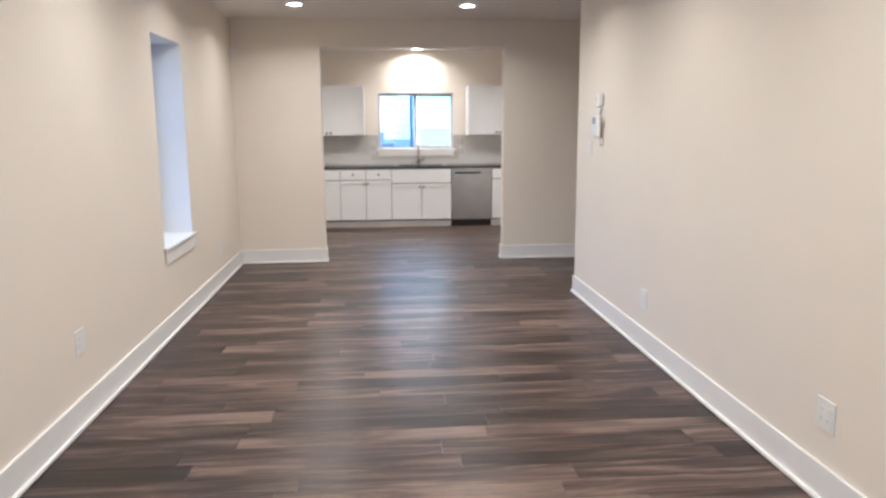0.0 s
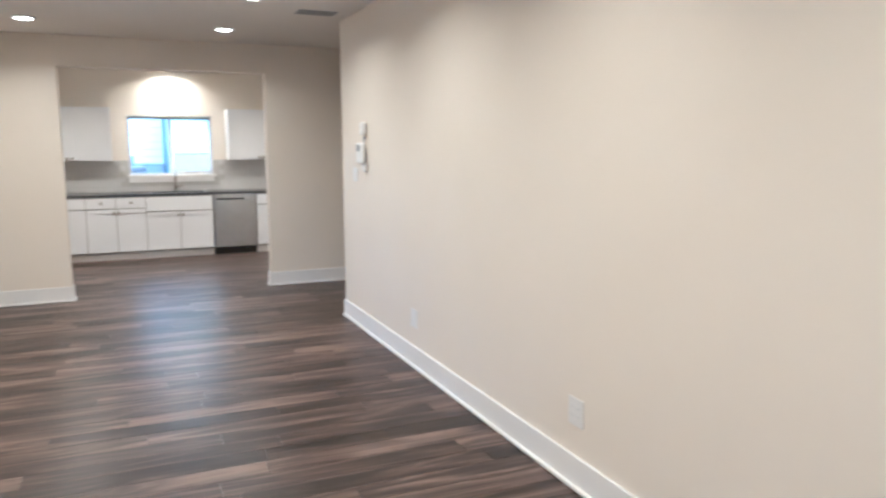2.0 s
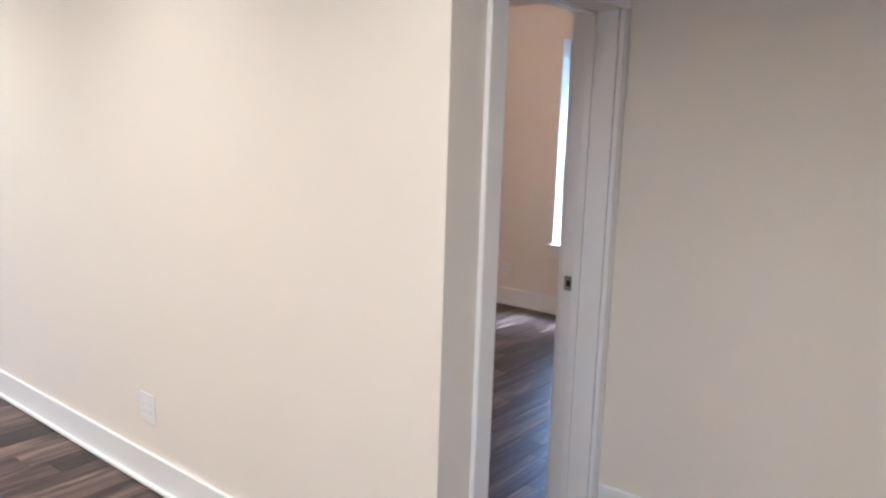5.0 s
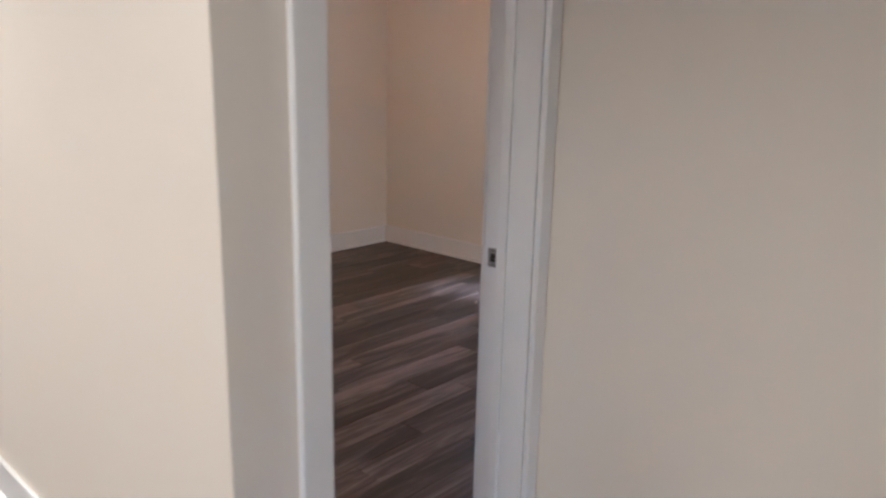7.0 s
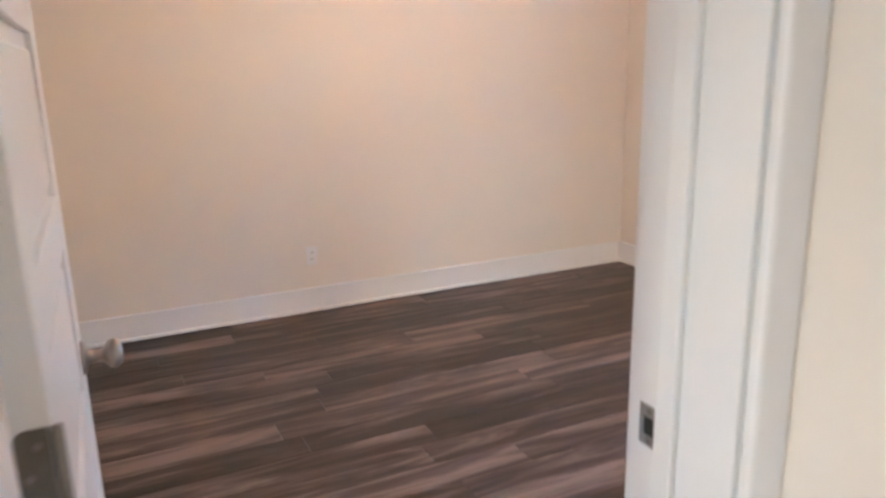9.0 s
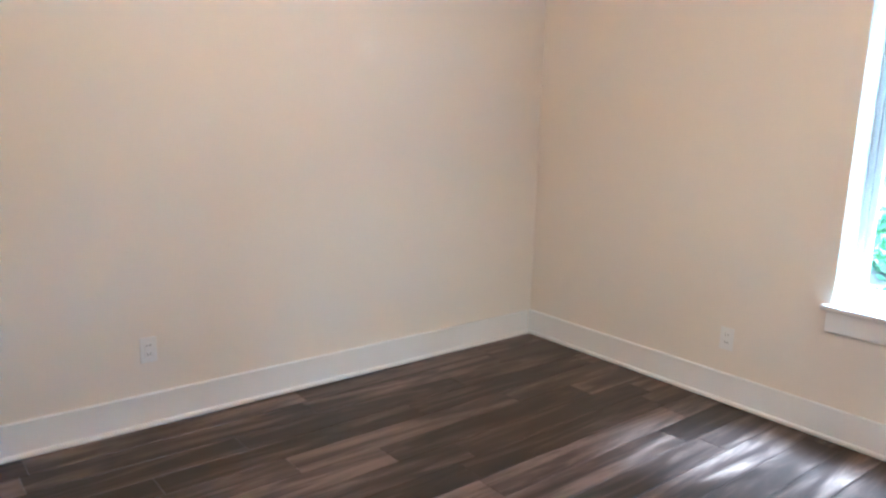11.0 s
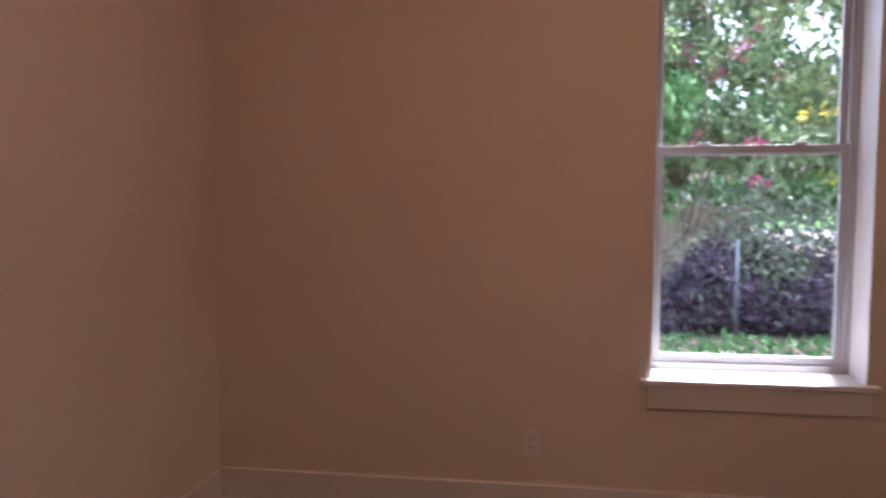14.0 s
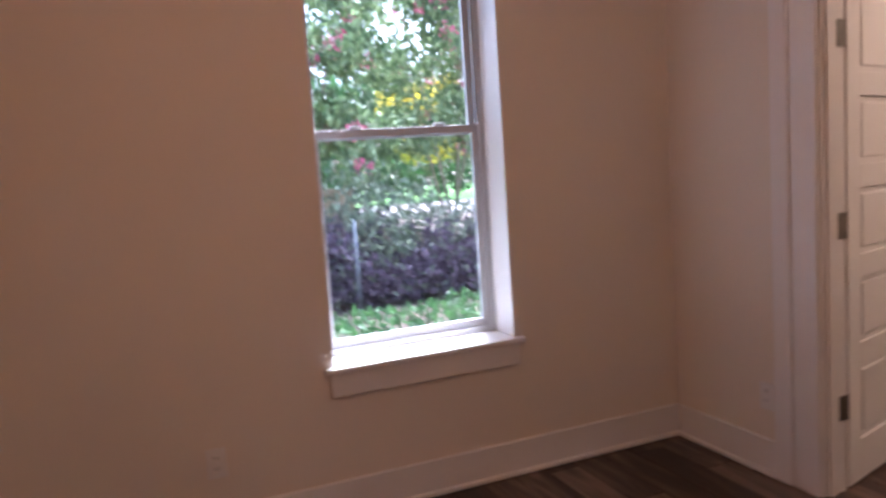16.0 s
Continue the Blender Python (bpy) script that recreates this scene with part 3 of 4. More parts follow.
def wall_keypad(x, y, z):
    k = empty("wall_keypad", "white wall keypad with a grey screen and a handset", "keypad")
    k.matrix_world = pose(x, y, z, 0, 0, -90)
    part("base", box(-0.19, -0.022, -0.075, 0.0, -0.0005, 0.085, 0.006), PLASTIC, k)
    part("screen", box(-0.17, -0.0235, 0.018, -0.07, -0.0215, 0.072), GREY_PLASTIC, k, "grey display")
    for r in range(3):
        for c in range(3):
            part("key", box(-0.165 + c * 0.034, -0.0245, -0.06 + r * 0.023, -0.142 + c * 0.034, -0.0215, -0.044 + r * 0.023, 0.001), PLASTIC, k)
    part("handset", box(-0.005, -0.05, -0.085, 0.075, -0.0225, 0.085, 0.014), PLASTIC, k, "rounded white handset")
    part("cradle", box(0.0, -0.030, -0.145, 0.07, -0.0005, -0.088, 0.006), PLASTIC, k)
    # Short grey rod leaning above the handset.
    part("grey_rod", cyl(bmesh.new(), (0.05, -0.03, 0.08), (0.06, -0.02, 0.14), 0.006, n=8), GREY_PLASTIC, k)


wall_keypad(XR, 5.74, 1.505)


def wall_sensor(x, y, z):
    s = empty("wall_sensor", "small white wall sensor above the keypad", "sensor")
    s.matrix_world = pose(x, y, z, 0, 0, -90)
    part("body", box(-0.05, -0.035, -0.05, 0.055, -0.0005, 0.055, 0.012), PLASTIC, s)
    part("button", box(-0.042, -0.037, 0.005, -0.028, -0.0345, 0.02), GREY_PLASTIC, s)


wall_sensor(XR, 5.74, 1.705)


def corner_detector():
    m = empty("alarm_detector", "small white alarm detector high in the corner", "detector")
    m.matrix_world = pose(XL, YF - 0.06, 2.28, 0, 0, 90)
    part("body", box(-0.03, -0.045, -0.055, 0.03, -0.0005, 0.055, 0.012), PLASTIC, m)
    part("lens", box(-0.02, -0.048, -0.035, 0.02, -0.0445, 0.0, 0.003), PLASTIC, m)


corner_detector()


# ---- kitchen ----
CF = 10.93      # cabinet fronts


def shaker(name, x0, x1, z0, z1, y, parent, knob=None):
    """A recessed-panel front facing -y, with a knob at (x, z)."""
    st = 0.055
    bm = box(x0 + 0.0045, y - 0.012, z0 + 0.0045, x1 - 0.0045, y - 0.001, z1 - 0.0045)
    f = part(name, bm, CABINET, parent)
    bm = bmesh.new()
    if z1 - z0 > 0.25:
        for b in ((x0 + 0.0045, z0 + 0.0045, x0 + st, z1 - 0.0045), (x1 - st, z0 + 0.0045, x1 - 0.0045, z1 - 0.0045), (x0 + st, z0 + 0.0045, x1 - st, z0 + st), (x0 + st, z1 - st, x1 - st, z1 - 0.0045)):
            bx(bm, b[0], y - 0.024, b[1], b[2], y - 0.0125, b[3], 0.0015)
    else:
        bx(bm, x0 + 0.0045, y - 0.024, z0 + 0.0045, x1 - 0.0045, y - 0.0125, z1 - 0.0045, 0.0015)
    part("front_frame", bm, CABINET, f)
    if knob:
        part("knob", lathe(bmesh.new(), [(0.006, 0), (0.006, 0.012), (0.018, 0.018), (0.019, 0.025), (0.012, 0.031)], (knob[0], y - 0.024, knob[1]), (0, -1, 0), 14), NICKEL, f, "nickel knob", True)
    return f


def base_unit(x0, x1, label, drawers, doors, knobs="centre"):
    c = empty("base_cabinet", label, "cabinet", "kitchen base cabinets")
    part("body", box(x0, CF, 0.1, x1, YB - 0.016, 0.882), SHADED_CARCASS, c)
    part("toe_kick", box(x0, CF + 0.05, 0, x1, CF + 0.07, 0.0995), CABINET, c)
    part("toe_board", box(x0, CF + 0.036, 0.001, x1, CF + 0.0495, 0.085, 0.002), TRIM, c)
    w = (x1 - x0)
    for k in range(drawers):
        a, b = x0 + w * k / drawers, x0 + w * (k + 1) / drawers
        shaker("drawer", a, b, 0.72, 0.872, CF, c, ((a + b) / 2, 0.80))
    top = 0.715 if drawers else 0.66
    if not drawers:
        shaker("false_front", x0, x1, 0.665, 0.872, CF, c)
    for k in range(doors):
        a, b = x0 + w * k / doors, x0 + w * (k + 1) / doors
        kx = (b - 0.03 if k == 0 else a + 0.03) if doors == 2 else (b - 0.03 if knobs == "right" else a + 0.03)
        shaker("cabinet_door", a, b, 0.115, top, CF, c, (kx, top - 0.05))


base_unit(-1.50, -0.54, "white shaker base cabinet with drawers over doors", 2, 2)
base_unit(-0.54, 0.222, "white shaker base cabinet with two drawers over two doors", 2, 2)
base_unit(0.222, 1.122, "white shaker sink cabinet with two doors", 0, 2)
base_unit(1.742, 2.58, "white shaker base cabinet beside the dishwasher", 2, 2)


def dishwasher(x0, x1):
    d = empty("dishwasher", "stainless steel dishwasher with a black toe kick", "dishwasher")
    part("body", box(x0 + 0.004, CF + 0.002, 0.1, x1 - 0.004, YB - 0.05, 0.878), GREY_PLASTIC, d)
    part("door_panel", box(x0 + 0.004, CF - 0.03, 0.115, x1 - 0.004, CF + 0.001, 0.79, 0.004), STEEL, d)
    part("control_strip", box(x0 + 0.004, CF - 0.028, 0.795, x1 - 0.004, CF + 0.001, 0.876, 0.004), STEEL, d)
    # No pocket is cut; a dark strip carries the recess's shade.
    part("pocket_handle_shade", box(x0 + 0.05, CF - 0.0315, 0.80, x1 - 0.17, CF - 0.0285, 0.825), DARK, d, "dark strip for the shade in the handle recess")
    part("toe_kick", box(x0 + 0.004, CF + 0.02, 0.002, x1 - 0.004, CF + 0.05, 0.099), DARK, d, "black toe kick")


dishwasher(1.126, 1.738)

bm = bmesh.new()
S0, S1, SY0, SY1 = 0.31, 1.04, CF + 0.06, CF + 0.46
for b in ((XL + 0.002, CF - 0.025, S0, YB - 0.014), (S1, CF - 0.025, XK - 0.002, YB - 0.014), (S0, CF - 0.025, S1, SY0), (S0, SY1, S1, YB - 0.014)):
    bx(bm, b[0], b[1], 0.884, b[2], b[3], 0.916)
tagged(part("countertop", bm, GRANITE), "dark grey stone countertop over the white base cabinets", "countertop")

s = empty("kitchen_sink", "stainless steel sink set in the dark countertop", "sink")
bm = bmesh.new()
for b in ((S0 - 0.012, SY0 - 0.012, 0.70, S1 + 0.012, SY1 + 0.012, 0.705), (S0 - 0.012, SY0 - 0.012, 0.705, S0 - 0.002, SY1 + 0.012, 0.8835), (S1 + 0.002, SY0 - 0.012, 0.705, S1 + 0.012, SY1 + 0.012, 0.8835),
          (S0 - 0.002, SY0 - 0.012, 0.705, S1 + 0.002, SY0 - 0.002, 0.8835), (S0 - 0.002, SY1 + 0.002, 0.705, S1 + 0.002, SY1 + 0.012, 0.8835)):
    bx(bm, *b)
part("basin", bm, STEEL, s)
bm = bmesh.new()
for b in ((S0 - 0.02, SY0 - 0.02, S1 + 0.02, SY0 + 0.004), (S0 - 0.02, SY1 - 0.004, S1 + 0.02, SY1 + 0.02), (S0 - 0.02, SY0 + 0.004, S0 + 0.004, SY1 - 0.004), (S1 - 0.004, SY0 + 0.004, S1 + 0.02, SY1 - 0.004)):
    bx(bm, b[0], b[1], 0.9165, b[2], b[3], 0.9215, 0.002)
part("rim", bm, STEEL, s)

f = empty("kitchen_faucet", "brushed nickel kitchen faucet with a side lever", "faucet")
fx, fy = 0.66, SY1 + 0.05
bm = bmesh.new()
cyl(bm, (fx, fy, 0.916), (fx, fy, 0.93), 0.028, n=20)
cyl(bm, (fx, fy, 0.93), (fx, fy, 1.08), 0.017, n=16)
part("column", bm, NICKEL, f, "", True)
cu = bmesh.new()
prev = Vector((fx, fy, 1.08))
for k in range(1, 13):
    a = k / 12 * math.pi * 0.92
    p = Vector((fx, fy - 0.075 + 0.075 * math.cos(a), 1.08 + 0.11 * math.sin(a) + 0.05 * min(1, k / 4)))
    cyl(cu, prev, p, 0.012, n=12)
    prev = p
cyl(cu, prev, prev + Vector((0, -0.004, -0.06)), 0.015, n=12)
part("spout", cu, NICKEL, f, "", True)
part("lever", cyl(cyl(bmesh.new(), (fx + 0.012, fy, 0.98), (fx + 0.075, fy, 0.985), 0.012, n=12), (fx + 0.08, fy, 0.98), (fx + 0.088, fy - 0.01, 1.03), 0.007, n=10), NICKEL, f, "", True)


def wall_unit(x0, x1, splits, label):
    c = empty("wall_cabinet", label, "cabinet", "kitchen wall cabinets")
    y = YB - 0.33
    part("body", box(x0, y, 1.372, x1, YB - 0.002, 2.11), CABINET, c)
    xs = [x0, *splits, x1]
    for k, (a, b) in enumerate(zip(xs, xs[1:])):
        kx = b - 0.03 if k % 2 == 0 else a + 0.03
        shaker("cabinet_door", a, b, 1.374, 2.108, y, c, (kx, 1.41))


wall_unit(-1.235, -0.165, (-0.70,), "white shaker wall cabinet on the sink wall")
wall_unit(1.41, 2.33, (1.87,), "white shaker wall cabinet above the dishwasher")

# ---- glazed tile backsplash ----
splash = tagged(part("backsplash", bx(bx(box(XL + 0.002, YB - 0.008, 0.917, K0 - 0.001, YB - 0.0005, 1.371), K1 + 0.001, YB - 0.008, 0.917, XK - 0.002, YB - 0.0005, 1.371), K0 - 0.0005, YB - 0.008, 0.917, K1 + 0.0005, YB - 0.0005, KZ0 - 0.03), GROUT), "white glazed subway tile backsplash", "backsplash")
tile_mesh = None
tw, tz = 0.152, 0.0755
for r in range(6):
    for k in range(-10, 17):
        x0 = k * tw + (tw / 2 if r % 2 else 0)
        z0 = 0.918 + r * tz
        if x0 < XL + 0.01 or x0 + tw > 2.5 or (z0 + tz > KZ0 - 0.10 and x0 + tw > K0 - 0.04 and x0 < K1 + 0.04):
            continue
        if tile_mesh is None:
            t = part("tile", box(0.0012, -0.0035, 0.0012, tw - 0.0012, 0, tz - 0.0012, 0.001), TILE, splash)
            tile_mesh = t.data
        else:
            t = new("tile", tile_mesh)
            t.parent = splash
        t.matrix_basis = pose(x0, YB - 0.0082, z0)


# ---- garden, street and neighbours ----
GZ = -0.25
gv = [(-600, -600, GZ), (600, -600, GZ), (600, 600, GZ), (-600, 600, GZ)]
tagged(raw("ground", gv, [(0, 1, 2, 3)], SOIL), "brown mulched garden ground", "ground", "", "structure")
structure("foundation", box(XL - 0.36, YO - 0.2, GZ, XO, YB + 0.2, -0.03), SIDING, "pale foundation under the house", "foundation")
structure("road", box(27.0, -60, GZ, 37.0, 3.6, GZ + 0.02), ASPHALT, "pale grey street", "road")
structure("lawn", box(37.2, -60, GZ, 70, 60, GZ + 0.06), LAWN, "bright green lawn beyond the street", "lawn")
structure("lawn", box(12.2, 4.2, GZ, 19.3, 30, GZ + 0.03), LAWN, "green lawn beside the garden", "lawn")


def leaves(name, count, place, size, mat, parent, seed):
    """Many small folded leaves at the places that place(rng) gives."""
    rng = np.random.default_rng(seed)
    verts, faces = [], []
    for k in range(count):
        c = Vector(place(rng))
        q = Euler(rng.uniform(0, math.tau, 3)).to_matrix()
        s = size * rng.uniform(0.6, 1.4)
        for u, v, w in ((-1, 0, 0), (0, -0.42, 0.12), (1, 0, 0), (0, 0.42, 0.12)):
            verts.append(c + q @ Vector((u * s, v * s, w * s)))
        i = 4 * k
        faces += [(i, i + 1, i + 2), (i, i + 2, i + 3)]
    return raw(name, [tuple(v) for v in verts], faces, mat, parent)


def clumped(centres, radii):
    def place(rng):
        k = rng.integers(len(centres))
        d = rng.normal(size=3)
        d /= np.linalg.norm(d)
        return np.array(centres[k]) + d * radii[k] * rng.uniform(0.35, 1.0) ** 0.6
    return place


def tree(x, y, height, spread, label, seed, blossom=0, count=5000, low=1.1, trunks=4, leaf=GREEN, size=0.07):
    t = empty("tree", label, "tree")
    t.matrix_world = pose(x, y, GZ)
    rng = np.random.default_rng(seed)
    bm = bmesh.new()
    tips = []
    for k in range(trunks):
        a = k * math.tau / trunks + rng.uniform(-0.3, 0.3)
        p = Vector((0.08 * math.cos(a), 0.08 * math.sin(a), -0.02))
        for j in range(4):
            h = (j + 1) / 4
            n_ = Vector((spread * 0.55 * h ** 1.4 * math.cos(a) + rng.uniform(-0.1, 0.1), spread * 0.55 * h ** 1.4 * math.sin(a) + rng.uniform(-0.1, 0.1), height * 0.8 * h))
            cyl(bm, p, n_, 0.03 * (1.2 - h * 0.8), 0.03 * (1.2 - (h + 0.25) * 0.8), 8)
            p = n_
            if j > 0:
                for _ in range(3):
                    b = rng.uniform(0, math.tau)
                    e = p + Vector((math.cos(b) * spread * 0.4, math.sin(b) * spread * 0.4, rng.uniform(0.1, 0.5)))
                    cyl(bm, p, e, 0.014, 0.004, 6)
                    tips.append(tuple(e))
    part("trunk", bm, BARK, t, "", True)
    centres, radii = [], []
    for _ in range(34):
        a, r = rng.uniform(0, math.tau), spread * math.sqrt(rng.uniform(0, 1))
        centres.append((r * math.cos(a), r * math.sin(a), low + (height - low) * rng.uniform(0, 1)))
        radii.append(rng.uniform(0.22, 0.5) * spread * 0.55)
    centres += tips
    radii += [0.3 * spread] * len(tips)
    leaves("crown", count, clumped(centres, radii), size, leaf, t, seed + 1)
    if blossom:
        bc = [c for k, c in enumerate(centres) if k % 2 == 0]
        leaves("blossom", blossom, clumped(bc, [0.16] * len(bc)), size * 0.6, PINK, t, seed + 2)
    return t


def shrub(x, y, wx, wy, h, label, mat, seed, count=2500, size=0.05, name="shrub", z0=GZ):
    s = empty(name, label, "shrub")
    s.matrix_world = pose(x, y, z0)
    rng = np.random.default_rng(seed)
    bm = bmesh.new()
    for _ in range(10):
        a, b = rng.uniform(-0.6, 0.6) * wx, rng.uniform(-0.6, 0.6) * wy
        cyl(bm, (a * 0.5, b * 0.5, -0.02), (a, b, h * 0.75), 0.012, 0.005, 6)
    part("stems", bm, BARK, s)
    seed_at = rng.uniform(0, 50)
    n_ = max(20, int(wx * wy * 26))
    centres = [(rng.uniform(-wx, wx), rng.uniform(-wy, wy), h * rng.uniform(0.2, 0.85)) for _ in range(n_)]
    if name in ("hedge", "ground_cover"):
        def place(r):
            a, b = r.uniform(-wx, wx), r.uniform(-wy, wy)
            top = h * (0.70 + 0.5 * noise.noise((a * 1.7 + seed_at, b * 1.7, 0)) + 0.38 * noise.noise((a * 6 + seed_at, b * 6, 3)))
            top *= max(0.2, 1 - 0.55 * (a / wx) ** 4 - 0.6 * (b / wy) ** 8)
            return (a + r.normal() * 0.05, b + r.normal() * 0.05, max(0.02, top * (1 - r.uniform(0, 1) ** 2 * 0.9)))
        leaves("foliage", count, place, size, mat, s, seed + 1)
        return s
    leaves("foliage", count, clumped(centres, [max(0.1, h * rng.uniform(0.2, 0.34)) for _ in range(n_)]), size, mat, s, seed + 1)
    return s


shrub(11.8, -0.6, 0.55, 2.7, 1.15, "dense purple-leaved garden hedge", PURPLE, 11, 21000, 0.044, "hedge")
shrub(11.75, -0.6, 0.5, 2.6, 1.25, "grey-green shoots among the purple hedge", GREYGREEN, 12, 2600, 0.045, "hedge")
shrub(12.0, 2.7, 0.5, 0.9, 0.72, "looser purple-leaved garden shrub", PURPLE, 13, 5500, 0.05)
shrub(11.9, 1.05, 0.3, 0.45, 1.75, "grey-green leggy shrub among the purple hedge", GREYGREEN, 15, 1800, 0.05)
shrub(12.3, -0.6, 0.4, 1.2, 1.5, "grey-green leggy shrub behind the hedge", GREYGREEN, 16, 1700, 0.05)
shrub(9.9, 0.6, 0.9, 3.6, 0.25, "low green ground cover plants", DARKGREEN, 17, 2300, 0.055, "ground_cover")
shrub(11.2, 4.2, 0.5, 1.0, 0.8, "green leafy shrub beside the hedge", GREEN, 19, 3500, 0.06)
tree(13.2, 1.4, 5.2, 1.5, "crepe myrtle with pink blossom and thin trunks", 21, 1800, 10000, 1.5)
tree(13.9, -1.2, 5.2, 1.6, "crepe myrtle with pink blossom beside the hedge", 31, 1800, 11000, 2.0)
tree(15.0, -3.4, 5.8, 1.8, "crepe myrtle with pink blossom further along the garden", 37, 1400, 9000, 2.3)
tree(12.9, 2.25, 3.3, 0.8, "small bright green leafy tree beside the fence", 41, 0, 2600, 2.5, 3, BRIGHT, 0.085)
tree(41.0, -11.6, 6.4, 2.5, "tree with bright yellow leaves across the street", 43, 0, 5000, 4.2, 4, YELLOW, 0.19)
tree(42.0, -16.2, 6.2, 2.4, "tree with bright yellow leaves across the street", 47, 0, 4500, 4.2, 4, YELLOW, 0.19)
for k, (x, y, h, sp) in enumerate(((38, 10, 8, 3.5), (44, -2, 9, 4.0), (50, -10, 9, 3.8), (48, -24, 10, 4), (46, 5, 10, 4))):
    tree(x, y, h, sp, "large dark green tree across the street", 60 + 5 * k, 0, 5000, 0.5, 4, DARKGREEN, 0.24)
shrub(46, -12, 1.0, 14, 3.0, "long clipped dark green hedge across the street", DARKGREEN, 91, 7000, 0.2, "hedge")


def board_fence(x, y0, y1, h):
    f_ = empty("fence", "weathered tan board fence behind the shrubs", "fence")
    me = None
    y = y0
    while y < y1:
        if me is None:
            o = part("board", box(0, 0.002, GZ, 0.02, 0.138, GZ + h, 0.003), FENCE, f_)
            me = o.data
        else:
            o = new("board", me)
            o.parent = f_
        o.matrix_basis = pose(x, y, 0)
        y += 0.14
    for z in (0.25, h - 0.3):
        part("rail", box(x + 0.021, y0, GZ + z, x + 0.06, y, GZ + z + 0.08), FENCE, f_)


board_fence(15.5, 0.0, 4.6, 1.4)
tagged(part("metal_post", cyl(bmesh.new(), (11.2, 1.25, GZ - 0.02), (11.2, 1.25, 0.85), 0.018, n=12), GALV, None, "", True), "thin galvanised post standing in the hedge", "post")


def neighbour_house(x, y0, y1):
    h = empty("house", "pale neighbouring house with a white porch", "house")
    wall_ = part("wall", box(x, y0, GZ, x + 8, y1, 4.5), SIDING, h)
    for k in range(31):
        z = GZ + 0.15 + k * 0.15
        part("siding_board", box(x - 0.015, y0, z, x - 0.0005, y1, z + 0.13), SIDING, wall_)
    bm = bmesh.new()
    v = [bm.verts.new(c) for c in ((x - 2.6, y0 - 0.4, 4.45), (x + 8.4, y0 - 0.4, 4.45), (x + 8.4, y1 + 0.4, 4.45), (x - 2.6, y1 + 0.4, 4.45), (x + 3, y0 + 1.5, 6.7), (x + 3, y1 - 1.5, 6.7))]
    for q in ((0, 1, 4), (1, 2, 5, 4), (2, 3, 5), (3, 0, 4, 5), (3, 2, 1, 0)):
        bm.faces.new([v[i] for i in q])
    part("roof", bm, ROOF, h)
    part("porch_beam", box(x - 2.4, y0 - 0.2, 4.1, x - 2.2, y1 + 0.2, 4.44), TRIM, h)
    n_ = 4
    for k in range(n_):
        yy = y0 + (y1 - y0) * k / (n_ - 1)
        part("porch_post", box(x - 2.37, yy - 0.07, GZ, x - 2.23, yy + 0.07, 4.1), TRIM, h)
    part("porch_floor", box(x - 2.5, y0 - 0.3, GZ - 0.02, x - 0.02, y1 + 0.3, GZ + 1.1), SIDING, h)
    for yy in (y0 + 1.5, (y0 + y1) / 2, y1 - 1.5):
        w_ = part("window", box(x - 0.06, yy - 0.5, 1.8, x - 0.016, yy + 0.5, 3.5), TRIM, h)
        part("pane", box(x - 0.067, yy - 0.43, 1.87, x - 0.0605, yy + 0.43, 3.43), DARK, w_)


neighbour_house(26.0, 4.7, 15.0)


def side_house():
    h = empty("house", "pale blue-grey neighbouring house close behind the kitchen", "house")
    y = 16.5
    wall_ = part("wall", box(0.95, y, GZ, 9, y + 6, 5.2), SIDING_BLUE, h)
    for k in range(28):
        z = GZ + 1.68 + k * 0.13
        part("siding_board", box(0.95, y - 0.02, z, 9, y - 0.0005, z + 0.118), SIDING_BLUE, wall_)
    part("skirt", box(0.93, y - 0.04, GZ, 9.02, y - 0.0205, GZ + 1.66), ASPHALT, h, "grey skirting")
    part("corner_board", box(0.86, y - 0.05, GZ, 0.949, y + 0.1, 5.2), TRIM, h)
    part("vent_pipe", cyl(bmesh.new(), (1.9, y - 0.08, 2.1), (1.9, y - 0.08, 2.5), 0.03, n=10), GALV, h)


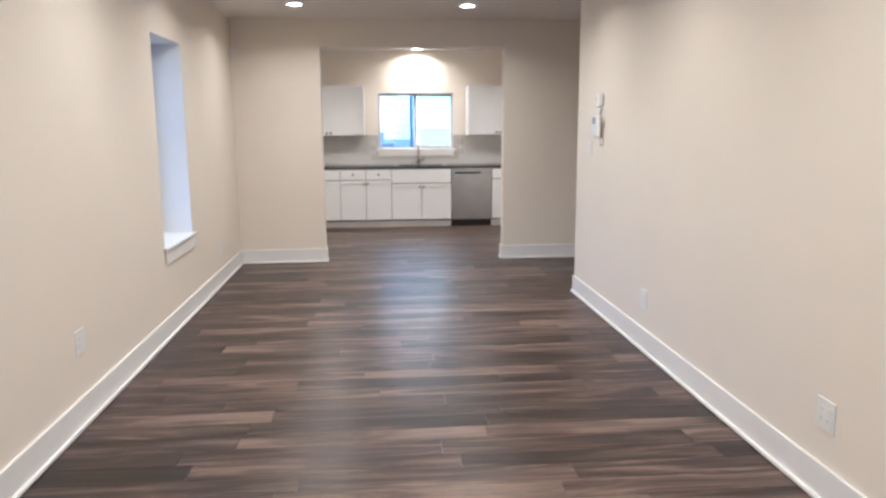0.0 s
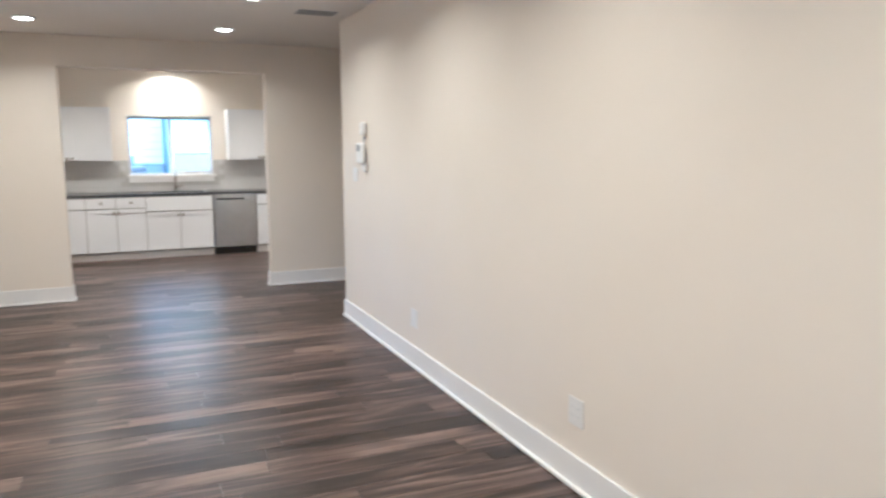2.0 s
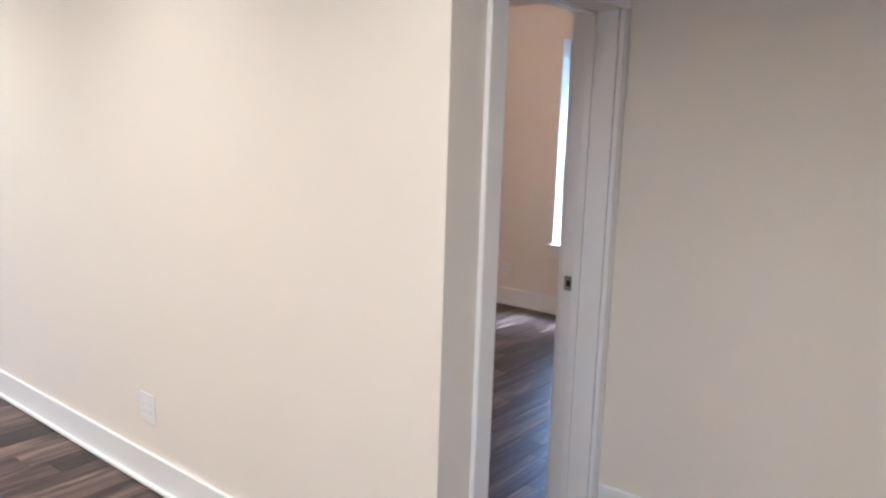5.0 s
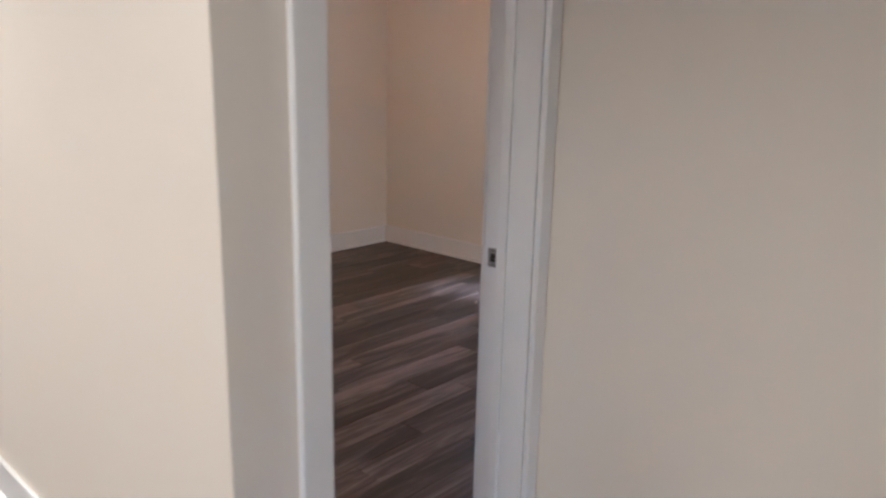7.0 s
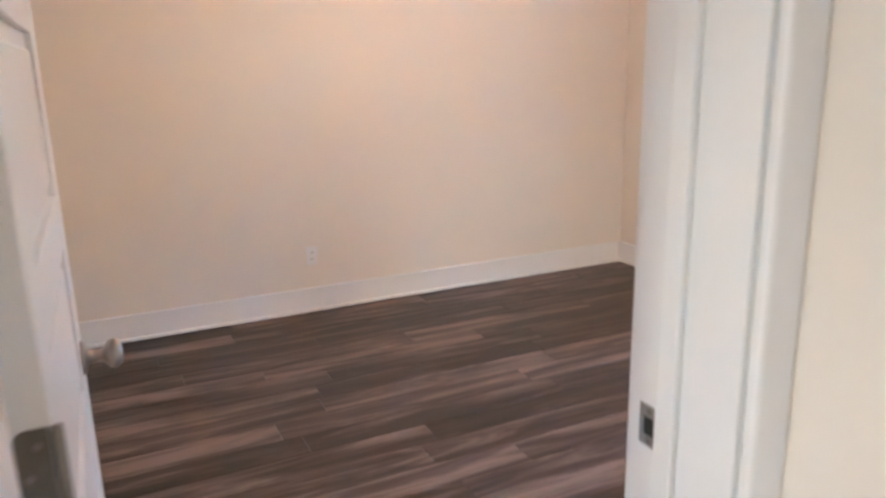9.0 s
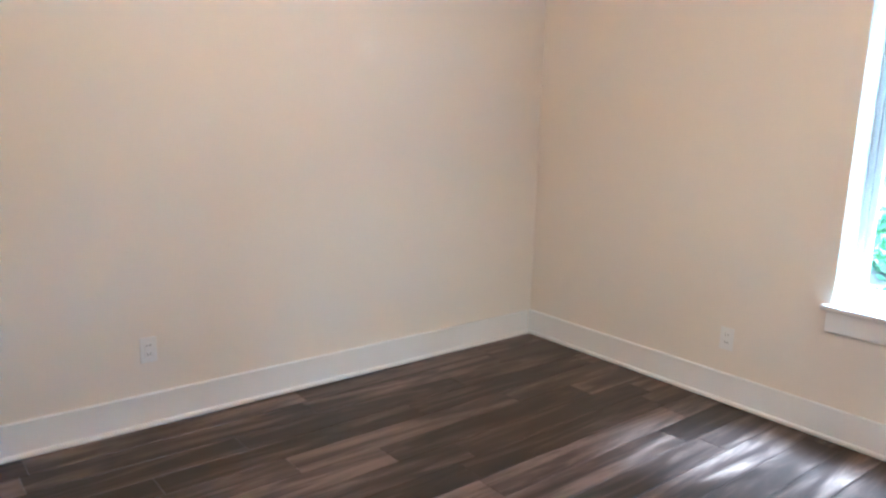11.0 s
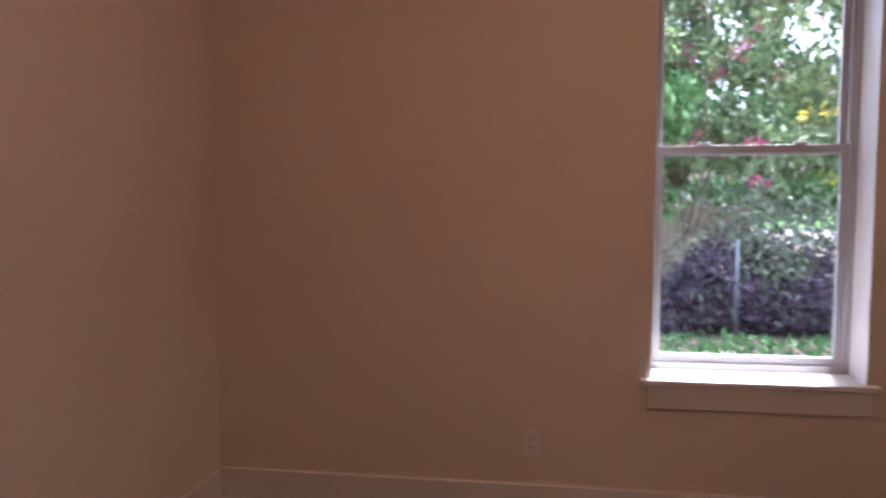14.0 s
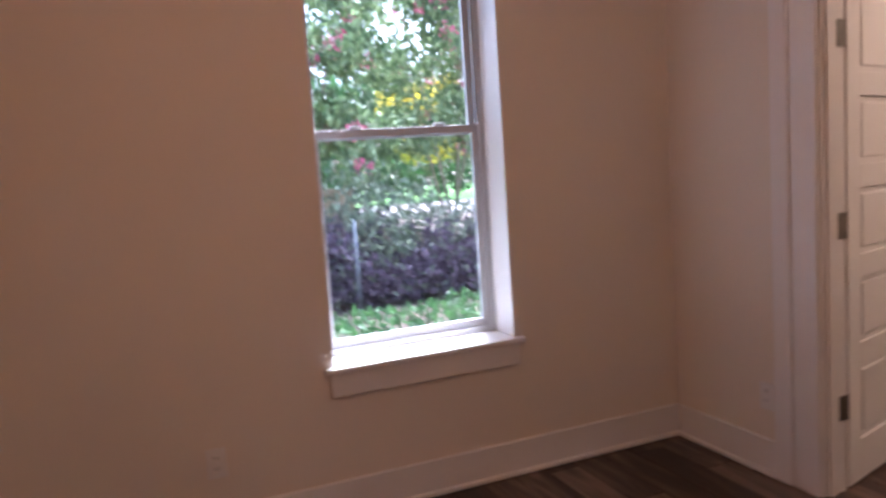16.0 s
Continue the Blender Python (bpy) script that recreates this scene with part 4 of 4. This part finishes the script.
side_house()
# Added white backdrop that makes the kitchen window's left pane look bright.
h = empty("garage", "white wall added behind the kitchen to brighten the window's left pane", "garage")
g_wall = part("wall", box(-7, 19.6, GZ, 0.9, 24, 4.6), SIDING, h)
for k in range(18):
    part("siding_board", box(-7, 19.58, GZ + 1.4 + k * 0.18, 0.9, 19.5995, GZ + 1.57 + k * 0.18), TRIM, g_wall)
part("lamp", box(0.1, 19.5, 3.1, 0.25, 19.579, 3.2, 0.01), GREY_PLASTIC, h)
h = empty("shed", "low pale grey shed behind the kitchen", "shed")
part("wall", box(-2.4, 18.5, GZ, 0.35, 19.3, 1.0), SIDING, h)
part("roof", box(-2.6, 18.3, 1.005, 0.45, 19.4, 1.1, 0.02), ROOF, h)
part("meter_box", box(-0.2, 18.45, 1.105, 0.2, 18.8, 1.36, 0.01), GALV, h)


# ---- floor planks, last ----
floor = structure("floor", box(XL - 0.19, YO - 0.19, -0.03, XO - 0.01, YB + 0.19, -0.0075), SUBFLOOR, "grey-brown wood-look vinyl plank floor", "floor")
PW, PL = 0.152, 1.22
plank_mesh = None
rng = random.Random(5)
rest_v, rest_f = [], []
y = YO - 0.18
while y < YB + 0.03:
    x = XL - 0.18 - rng.uniform(0, PL)
    while x < XO - 0.02:
        a, b = max(x, XL - 0.18), min(x + PL, XO - 0.02)
        if b - a > 0.05:
            cx = (a + b) / 2
            near = (cx < 2.0 and 1.3 < y < 8.2) or (1.9 < cx < 5.7 and 1.1 < y < 4.75)
            if near:
                if plank_mesh is None:
                    me = box(0, 0.0006, -0.0074, 1, PW - 0.0006, 0)
                    top = [e for e in me.edges if all(v.co.z > -0.001 for v in e.verts)]
                    bmesh.ops.bevel(me, geom=top, offset=0.0012, segments=1, affect="EDGES")
                    o = part("plank", me, PLANK, floor)
                    plank_mesh = o.data
                else:
                    o = new("plank", plank_mesh)
                    o.parent = floor
                o.matrix_basis = Matrix.Translation((a + 0.0006, y, 0)) @ Matrix.Diagonal((b - a - 0.0012, 1, 1, 1))
            else:
                i = len(rest_v)
                rest_v += [(a + 0.001, y + 0.001, -0.0001), (b - 0.001, y + 0.001, -0.0001), (b - 0.001, y + PW - 0.001, -0.0001), (a + 0.001, y + PW - 0.001, -0.0001),
                           (a + 0.001, y + 0.001, -0.007), (b - 0.001, y + 0.001, -0.007), (b - 0.001, y + PW - 0.001, -0.007), (a + 0.001, y + PW - 0.001, -0.007)]
                rest_f += [tuple(i + k for k in q) for q in ((0, 1, 2, 3), (0, 4, 5, 1), (1, 5, 6, 2), (2, 6, 7, 3), (3, 7, 4, 0))]
        x += PL
    y += PW
tagged(raw("planks_beyond", rest_v, rest_f, PLANK_REST, floor), "", "", "", "stuff")
